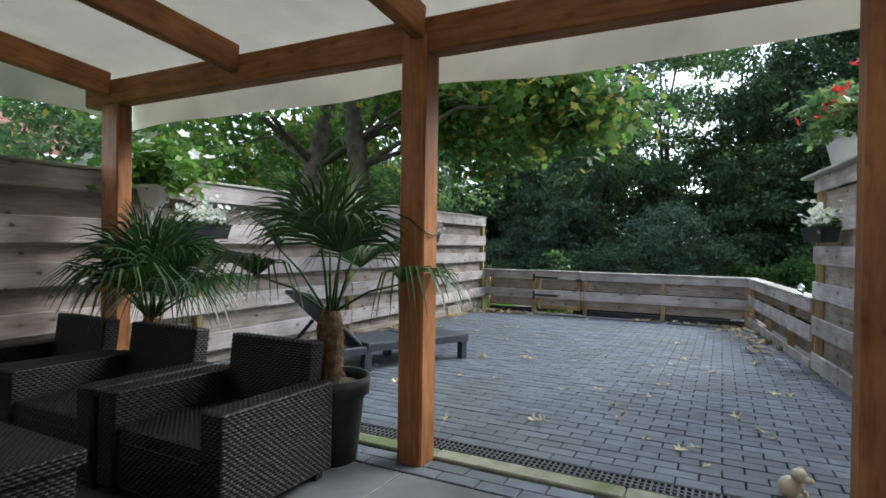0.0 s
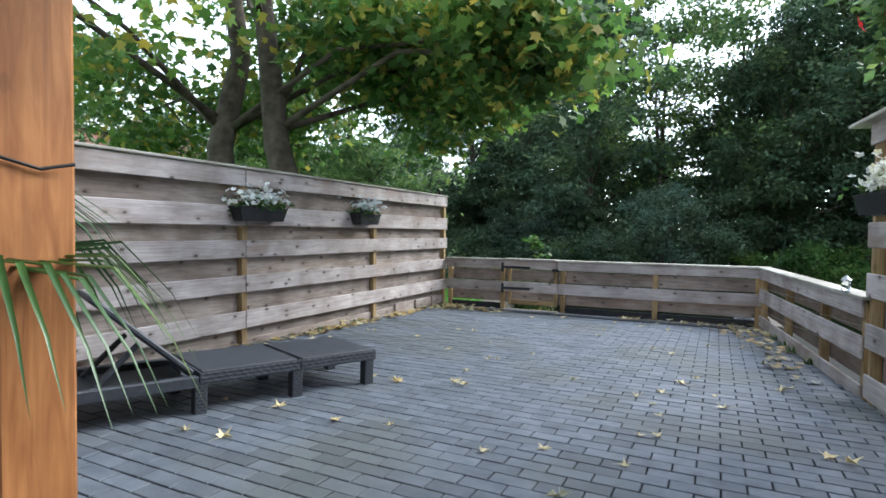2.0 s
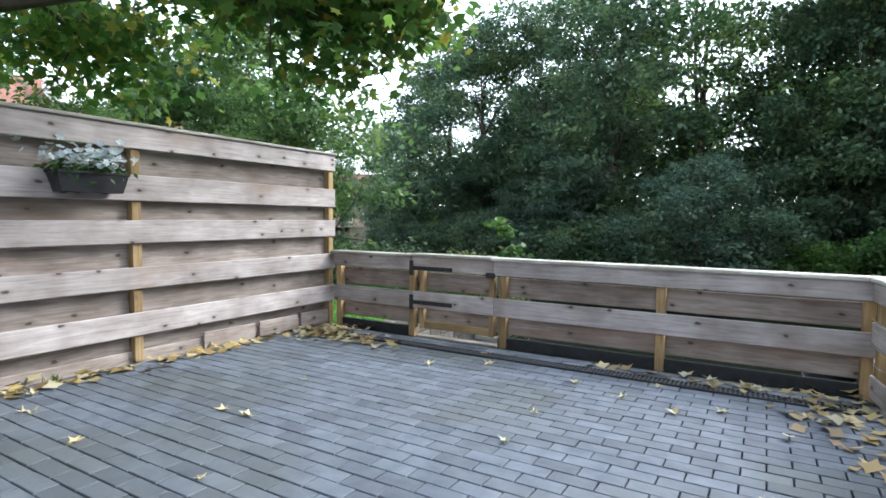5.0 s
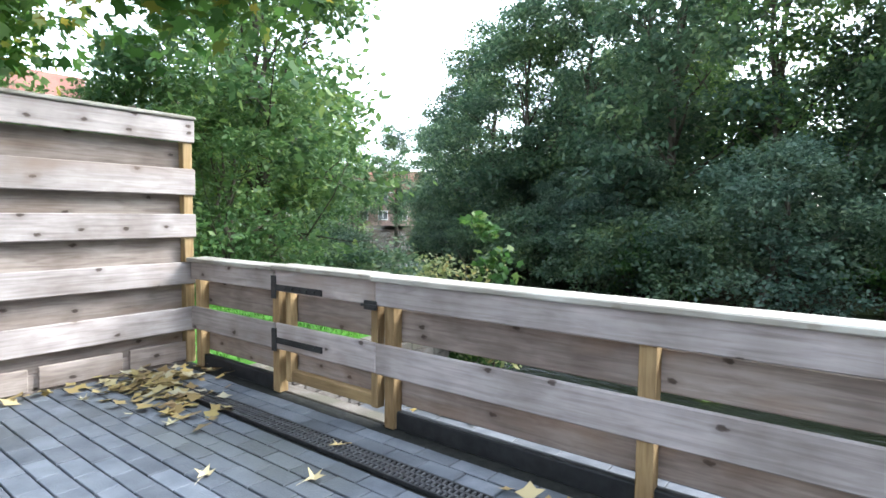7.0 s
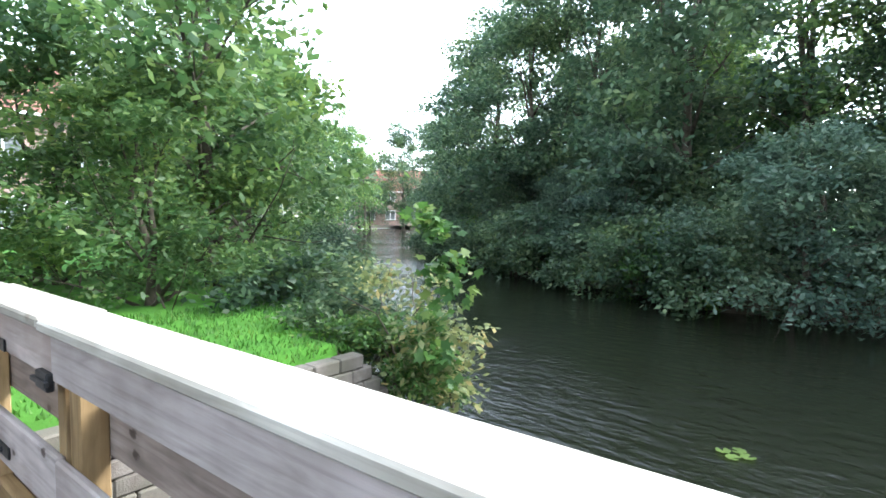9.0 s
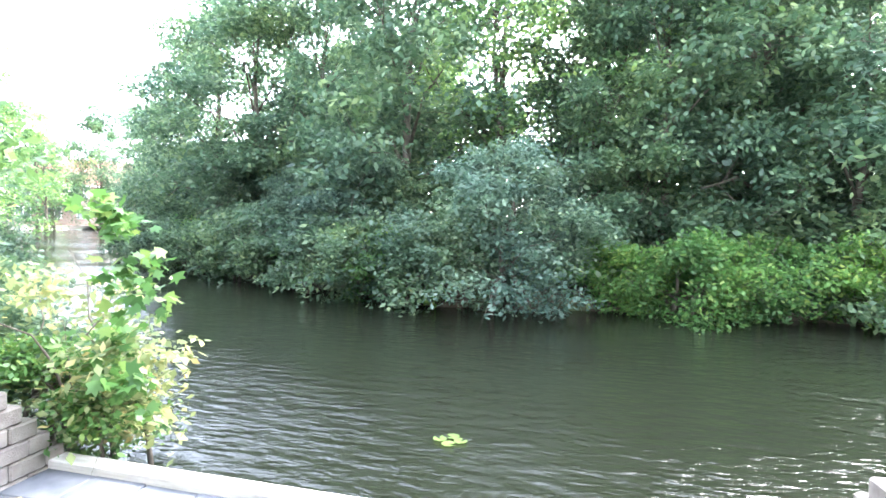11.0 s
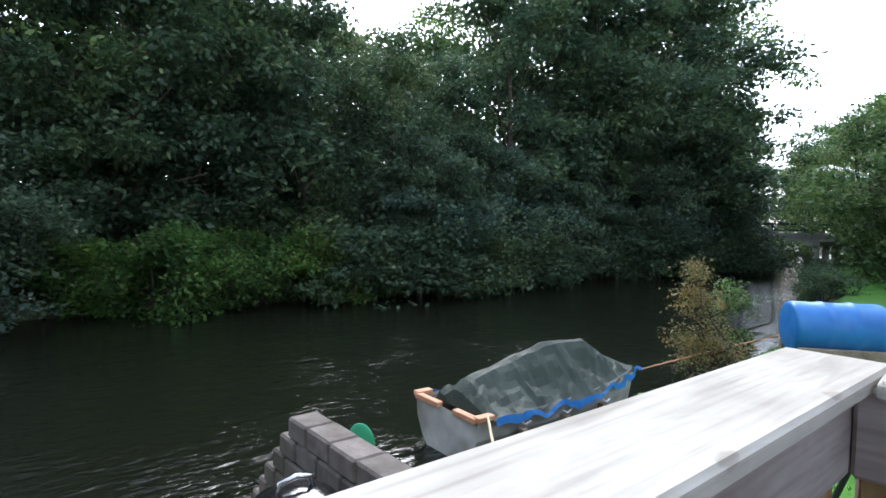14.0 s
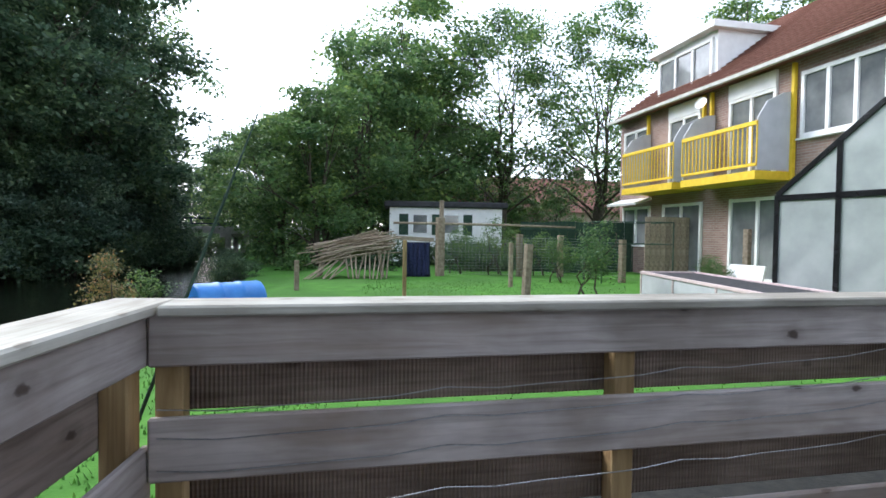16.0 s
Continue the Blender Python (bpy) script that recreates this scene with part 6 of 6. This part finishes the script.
for y0, y1 in ((-HW, -0.62), (-0.62, 0.62), (0.62, HW)):
    box("pane", (0.014, y1 - y0 - 0.08, EZ - 0.2), (0.0, (y0 + y1) / 2, EZ / 2), M_poly, gh, bev=0)
    bm = bmesh.new()
    zt = lambda y: EZ + (AZ - EZ) * (1 - abs(y) / HW) - 0.05
    ys = [y0 + 0.03, 0.0, y1 - 0.03] if y0 < 0 < y1 else [y0 + 0.03, y1 - 0.03]
    vs = [(y, EZ) for y in (ys[0], ys[-1])] + [(y, max(zt(y), EZ + 0.01)) for y in reversed(ys)]
    a = [bm.verts.new((-0.006, y, z)) for y, z in vs]
    b = [bm.verts.new((0.006, y, z)) for y, z in vs]
    bm.faces.new(a)
    bm.faces.new(b[::-1])
    for i in range(len(a)):
        bm.faces.new((a[i], b[i], b[(i + 1) % len(a)], a[(i + 1) % len(a)]))
    part("gable_pane", bm, M_poly, gh)
for k in range(4):
    box("side_pane", (GD / 4 - 0.04, 0.014, EZ - 0.2), (GD * (k + 0.5) / 4, HW, EZ / 2), M_poly, gh, bev=0)
    for s in (-1, 1):
        ob = box("roof_pane", (GD / 4 - 0.04, math.hypot(HW, AZ - EZ) - 0.08, 0.014), (GD * (k + 0.5) / 4, s * HW / 2, (EZ + AZ) / 2), M_poly, gh, rot=(-s * math.degrees(math.atan2(AZ - EZ, HW)), 0, 0), bev=0)

# covered run with a dark top
run = empty("cold_frame", (8.1, 3.9, -0.38), (0, 0, -4), "long low garden frame with a dark net top", "garden frame")
box("top", (4.7, 1.15, 0.03), (0, 0, 0.585), M_roofdark, run)
M_pink = rough_mat("faded_pink_frame", (0.52, 0.40, 0.40), (0.62, 0.50, 0.50), 10, 0.6, 0.1)
for y in (-0.6, 0.6):
    beam("rim", (-2.4, y, 0.60), (2.4, y, 0.60), 0.05, 0.06, M_pink, run)
    beam("base_rail", (-2.4, y, 0.06), (2.4, y, 0.06), 0.05, 0.06, M_pink, run)
    box("side_panel", (4.7, 0.012, 0.46), (0, y, 0.33), M_screen, run)
for x in (-2.4, 2.4):
    beam("end_rim", (x, -0.6, 0.60), (x, 0.6, 0.60), 0.05, 0.06, M_pink, run)
    box("end_panel", (0.012, 1.15, 0.46), (x, 0, 0.33), M_screen, run)
for x in (-2.38, -0.8, 0.8, 2.38):
    for y in (-0.6, 0.6):
        box("leg", (0.05, 0.05, 0.6), (x, y, 0.3), M_pink, run)
bench = empty("garden_bench", (10.6, 2.0, -0.3), (0, 0, 195), "white swing seat on the neighbouring patio", "garden seat")
bench.scale = (0.72, 0.72, 0.72)
box("seat", (1.3, 0.5, 0.06), (0, 0, 0.45), M_white, bench)
box("backrest", (1.3, 0.06, 0.5), (0, 0.26, 0.72), M_white, bench, rot=(-15, 0, 0))
for x in (-0.6, 0.6):
    for y in (-0.2, 0.2):
        box("leg", (0.05, 0.05, 0.45), (x, y, 0.22), M_white, bench)


# ---- houses ----
def glazed(parent, name, u0, u1, z0, z1, panes, v=0.0, sill=True):
    w = empty(name)
    w.parent = parent
    part("pane", box_mesh((u1 - u0, 0.03, z1 - z0), M_window, 0), M_window, w, loc=((u0 + u1) / 2, v - 0.0, (z0 + z1) / 2))
    for k in range(panes + 1):
        u = u0 + (u1 - u0) * k / panes
        box("frame", (0.09, 0.10, z1 - z0 + 0.1), (u, v + 0.02, (z0 + z1) / 2), M_white, w)
    for z in (z0, z1):
        box("frame", (u1 - u0 + 0.09, 0.094, 0.09), ((u0 + u1) / 2, v + 0.02, z), M_white, w)
    if sill:
        box("sill", (u1 - u0 + 0.2, 0.16, 0.05), ((u0 + u1) / 2, v + 0.05, z0 - 0.08), M_white, w)
    return w


row = empty("terraced_house", (9.8, 0.3, -0.3), (0, 0, 7.1), "pale brick terraced house with yellow balconies", "house")
U0, U1, EV = -4.6, 8.95, 5.55
box("wall", (U1 - U0, 8.0, EV), ((U0 + U1) / 2, -4.0, EV / 2), M_brick, row, bev=0)
bm = bmesh.new()
R = [bm.verts.new(p) for p in ((U0, 0.35, EV - 0.06), (U1 + 0.15, 0.35, EV - 0.06), (U1 + 0.15, -4, EV + 3.1), (U0, -4, EV + 3.1), (U0, -8.3, EV - 0.06), (U1 + 0.15, -8.3, EV - 0.06))]
bm.faces.new(R[:4])
bm.faces.new((R[3], R[2], R[5], R[4]))
bm.faces.new((R[1], R[5], R[2]))
bm.faces.new((R[0], R[3], R[4]))
bm.faces.new((R[0], R[4], R[5], R[1]))
roof = part("roof", bm, M_rooftile, row, "brown-red tiled roof")
nrow = 22
for k in range(nrow):
    q = k / nrow
    beam("tile_course", (U0, 0.36 - 4.36 * q, EV - 0.03 + 3.16 * q), (U1 + 0.15, 0.36 - 4.36 * q, EV - 0.03 + 3.16 * q), 0.05, 0.035, M_rooftile, roof)
beam("gutter", (U0, 0.42, EV - 0.08), (U1 + 0.2, 0.42, EV - 0.08), 0.12, 0.10, M_concrete, row)
glazed(row, "window", -0.95, 1.0, 3.68, 5.1, 3)
glazed(row, "window", 7.15, 8.6, 3.65, 5.0, 2)
for u0, u1 in ((1.75, 3.35), (4.5, 6.0)):
    box("lintel_panel", (u1 - u0, 0.08, 0.42), ((u0 + u1) / 2, 0.045, 5.2), M_white, row)
    glazed(row, "balcony_door", u0 + 0.05, u1 - 0.05, 2.85, 4.95, 2, sill=False)
for u0, u1 in ((1.25, 3.95), (4.35, 7.05)):
    bal = empty("balcony")
    bal.parent = row
    box("slab", (u1 - u0, 1.05, 0.20), ((u0 + u1) / 2, 0.53, 2.78), M_yellow, bal)
    beam("top_rail", (u0, 1.02, 3.98), (u1, 1.02, 3.98), 0.06, 0.10, M_yellow, bal)
    beam("bottom_rail", (u0, 1.02, 3.02), (u1, 1.02, 3.02), 0.05, 0.07, M_yellow, bal)
    for k in range(19):
        u = u0 + (u1 - u0) * k / 18
        box("baluster", (0.03, 0.03, 0.92), (u, 1.02, 3.5), M_yellow, bal)
    bm = bmesh.new()
    prof = [(0.02, 2.9), (1.0, 2.9), (1.0, 4.1), (0.75, 4.5), (0.3, 4.72), (0.02, 4.75)]
    a = [bm.verts.new((-0.02, y, z)) for y, z in prof]
    b = [bm.verts.new((0.02, y, z)) for y, z in prof]
    bm.faces.new(a)
    bm.faces.new(b[::-1])
    for i in range(len(a)):
        bm.faces.new((a[i], b[i], b[(i + 1) % len(a)], a[(i + 1) % len(a)]))
    sc = part("screen", bm, M_screen, bal, "grey balcony side screen", loc=(u0 + 0.02, 0, 0))
    part("screen", sc.data, None, bal, "grey balcony side screen", loc=(u1 - 0.02, 0, 0))
    for u in (u0 - 0.04, u1 + 0.04):
        box("post", (0.08, 0.10, 2.7), (u, 0.08, 4.05), M_yellow, bal)
dish = lathe([(0.01, 0.0), (0.10, 0.012), (0.17, 0.04), (0.172, 0.046)], 20, False)
part("satellite_dish", dish, M_white, row, "white satellite dish", loc=(3.75, 0.6, 5.0), rot=(-70, 0, 20))
dm = empty("dormer")
dm.parent = row
box("cheek", (3.0, 2.6, 1.65), (6.3, -2.0, 6.75), M_white, dm)
box("dormer_roof", (3.4, 3.0, 0.2), (6.3, -1.9, 7.65), M_white, dm)
glazed(dm, "window", 5.0, 7.6, 6.15, 7.3, 3, v=-0.69, sill=False)
for u0, u1, pn in ((1.3, 3.2, 2), (4.4, 6.2, 2), (7.0, 8.6, 2)):
    glazed(row, "ground_window", u0, u1, 0.25 if u0 < 7 else 1.0, 2.3, pn, sill=False)
box("awning", (1.9, 0.6, 0.08), (7.8, 0.35, 2.5), M_white, row, rot=(-18, 0, 0))
pat = empty("wooden_screen", (14.6, 1.7, -0.3), (0, 0, 97), "brown board screen between the patios", "screen")
for k in range(9):
    box("board", (0.16, 0.03, 1.9), (-0.75 + 0.17 * k, 0.01 * (k % 2), 0.95), M_log, pat)


def far_house(x, y, rz, w, d, h, ridge, label):
    t = empty("terraced_house", (x, y, -0.4), (0, 0, rz), label, "house")
    box("wall", (w, d, h), (0, 0, h / 2), M_brick, t, bev=0)
    bm = bmesh.new()
    R = [bm.verts.new(p) for p in ((-w / 2 - 0.2, -d / 2 - 0.4, h), (w / 2 + 0.2, -d / 2 - 0.4, h), (w / 2 + 0.2, 0, ridge), (-w / 2 - 0.2, 0, ridge), (w / 2 + 0.2, d / 2 + 0.4, h), (-w / 2 - 0.2, d / 2 + 0.4, h))]
    for f in ((0, 1, 2, 3), (3, 2, 4, 5), (1, 4, 2), (0, 3, 5), (0, 5, 4, 1)):
        bm.faces.new([R[i] for i in f])
    part("roof", bm, M_rooftile, t, "red-brown tiled roof")
    beam("gutter", (-w / 2, -d / 2 - 0.42, h - 0.05), (w / 2, -d / 2 - 0.42, h - 0.05), 0.12, 0.12, M_white, t)
    for k in range(int(w // 3)):
        u = -w / 2 + 1.6 + 3 * k
        for z in (0.9, 3.6):
            glazed(t, "window", u - 0.7, u + 0.7, z, z + 1.3, 2, v=-d / 2 - 0.03)
    box("dormer", (2.6, 2.0, 1.2), (w * 0.2, -d / 4 - 0.2, (h + ridge) / 2 + 0.5), M_white, t)
    box("chimney", (0.7, 0.7, 1.6), (-w * 0.25, 0, ridge + 0.3), M_brick, t)
    return t


far_house(-34.5, 17.0, 90, 22, 8, 5.9, 8.9, "row of brick houses with a red tiled roof")
far_house(44.0, -1.0, 100, 20, 8, 3.2, 6.2, "low brick houses with red roofs beyond the gardens")
far_house(-58.0, 75.0, 45, 24, 9, 5.0, 8.6, "brick houses at the far end of the canal")

# ---- bridge ----
bridge = empty("bridge", (37.2, 22.6, 0), (0, 0, -8), "low concrete road bridge with a dark blue railing", "bridge")
box("deck", (3.4, 20, 0.32), (0, 0, 0.98), M_concrete, bridge, bev=0.03)
box("edge_beam", (0.2, 20, 0.16), (-1.75, 0, 1.20), M_concrete, bridge)
for z in (1.45, 1.8):
    beam("rail", (-1.7, -10, z), (-1.7, 10, z), 0.06, 0.07, M_jeans, bridge)
for k in range(11):
    box("rail_post", (0.07, 0.07, 0.7), (-1.7, -9 + 1.8 * k, 1.5), M_jeans, bridge)
for y in (-2.2, 3.2):
    box("pier_cap", (3.2, 0.7, 0.25), (0, y, 0.70), M_concrete, bridge)
    for x in (-1.2, 0.0, 1.2):
        part("pile", lathe([(0.17, -2), (0.17, 0.6)], 12, True, True), M_concrete, bridge, loc=(x, y, 0))


# ---- paving, slab by slab ----
PL, PW, JT = 0.208, 0.104, 0.0075


def right_edge(y):
    return CX + (CY - y) * (RX - CX) / (CY - RY) + 0.03


def paver_mesh(l, w, material, h=0.05, top=0.0, ch=0.003):
    bm = bmesh.new()
    a = [bm.verts.new((x * (l / 2 - ch), y * (w / 2 - ch), top)) for x, y in ((-1, -1), (1, -1), (1, 1), (-1, 1))]
    b = [bm.verts.new((x * l / 2, y * w / 2, top - ch)) for x, y in ((-1, -1), (1, -1), (1, 1), (-1, 1))]
    c = [bm.verts.new((v.co.x, v.co.y, top - h)) for v in b]
    bm.faces.new(a)
    for lo, hi in ((b, a), (c, b)):
        for i in range(4):
            bm.faces.new((lo[i], lo[(i + 1) % 4], hi[(i + 1) % 4], hi[i]))
    me = bpy.data.meshes.new("paver")
    bm.to_mesh(me)
    bm.free()
    me.materials.append(material)
    return me


whole = paver_mesh(PL - JT, PW - JT, M_paver)
rp = random.Random(23)
tilt = Matrix.Rotation(-math.atan(SLOPE), 4, "X")
V, Fc = [], []
ref = [tuple(v.co) for v in whole.vertices]
reff = [tuple(p.vertices) for p in whole.polygons]


def lay(x, y, l):
    z = floor_z(y) + rp.uniform(-0.0022, 0.0022)
    sx = (l - JT) / (PL - JT)
    m = Matrix.Translation((x, y, z)) @ tilt @ Matrix.Rotation(rp.uniform(-0.006, 0.006), 4, "Z") @ Matrix.Rotation(rp.uniform(-0.004, 0.004), 4, "X") @ Matrix.Diagonal((sx, 1, 1, 1))
    if -1.75 < x < 0.35 and 5.3 < y < 7.9:
        ob = new("paver", whole)
        ob.parent = floor_ob
        ob.matrix_basis = m
        return
    base = len(V)
    V.extend(tuple(m @ Vector(p)) for p in ref)
    Fc.extend(tuple(base + i for i in f) for f in reff)


def lay_rows(y0, y1, xl):
    n = 0
    y = y0 + PW / 2
    while y < y1 - PW * 0.4:
        x = xl + (PL / 2 if n % 2 else 0)
        xr = right_edge(y) if y > 2.9 else 1.1
        if n % 2:
            lay(xl + PL / 4, y, PL / 2)
        while x < xr - 0.05:
            l = min(PL, xr - x)
            lay(x + l / 2, y, l)
            x += PL
        y += PW
        n += 1


lay_rows(2.875, 9.98, LX + 0.07)
lay_rows(10.12, 10.42, LX + 0.07)
lay_rows(2.34, 2.575, LX + 0.07)
me = bpy.data.meshes.new("pavers")
me.from_pydata(V, [], Fc)
me.materials.append(M_paver)
ob = tagged(new("pavers", me), "dark grey clay pavers in running bond", kind="stuff")
ob.parent = floor_ob

# slabs under the cover, kerb strip and drains
slab = paver_mesh(0.592, 0.592, M_tile, 0.04, 0, 0.003)
for i in range(10):
    for j in range(9):
        ob = new("slab", slab)
        ob.parent = floor_ob
        y = 2.03 - 0.6 * j
        ob.matrix_basis = Matrix.Translation((-4.1 + 0.6 * i, y, floor_z(y) + rp.uniform(-0.001, 0.001))) @ tilt
kerb = empty("trim", (0, 2.645, floor_z(2.645)), label="mossy yellowed concrete kerb strip", category="kerb", kind="structure")
for k in range(6):
    box("kerb_stone", (0.985, 0.125, 0.06), (-3.85 + 0.99 * k, 0, -0.022 + rp.uniform(-0.001, 0.001)), M_kerb, kerb, bev=0.008)


def drain(name, x0, x1, y, label):
    t = empty(name, (0, y, floor_z(y)), label=label, category="drain")
    W = 0.135
    for s in (-1, 1):
        beam("side_rail", (x0, s * (W / 2 - 0.006), -0.006), (x1, s * (W / 2 - 0.006), -0.006), 0.012, 0.02, M_drain, t, bev=0.002)
    box("channel", (x1 - x0, W - 0.02, 0.004), ((x0 + x1) / 2, 0, -0.010), M_enamel, t, bev=0)
    vs, fs = [], []

    def bar(cx, cy, lx, ly):
        b = len(vs)
        for z in (-0.008, 0.003):
            vs.extend(((cx - lx / 2, cy - ly / 2, z), (cx + lx / 2, cy - ly / 2, z), (cx + lx / 2, cy + ly / 2, z), (cx - lx / 2, cy + ly / 2, z)))
        fs.extend(tuple(b + i for i in f) for f in ((4, 5, 6, 7), (0, 1, 5, 4), (1, 2, 6, 5), (2, 3, 7, 6), (3, 0, 4, 7)))

    n = int((x1 - x0) / 0.03)
    for k in range(n):
        bar(x0 + 0.03 * (k + 0.5), 0, 0.011, W - 0.024)
    for y2 in (-0.02, 0.02):
        bar((x0 + x1) / 2, y2, x1 - x0, 0.012)
    gm = bpy.data.meshes.new("grate")
    gm.from_pydata(vs, [], fs)
    part("grate", gm, M_drain_light, t, "black slotted plastic grate")


M_drain_light = rough_mat("worn_grate", (0.05, 0.052, 0.055), (0.10, 0.10, 0.105), 30, 0.45, 0.1)
drain("channel_drain", -4.35, 1.1, 2.79, "black slotted channel drain across the terrace")
drain("channel_drain", -4.35, 0.38, 10.05, "black slotted channel drain before the gate")

# grey slabs of the landing
dm_ = paver_mesh(0.396, 0.396, M_dock, 0.05, 0, 0.006)
for i in range(12):
    for j in range(7):
        ob = new("slab", dm_)
        ob.parent = dock
        ob.matrix_basis = pose(-3.9 + 0.402 * i, 10.8 + 0.402 * j, DOCK + 0.002 + rp.uniform(-0.003, 0.003))
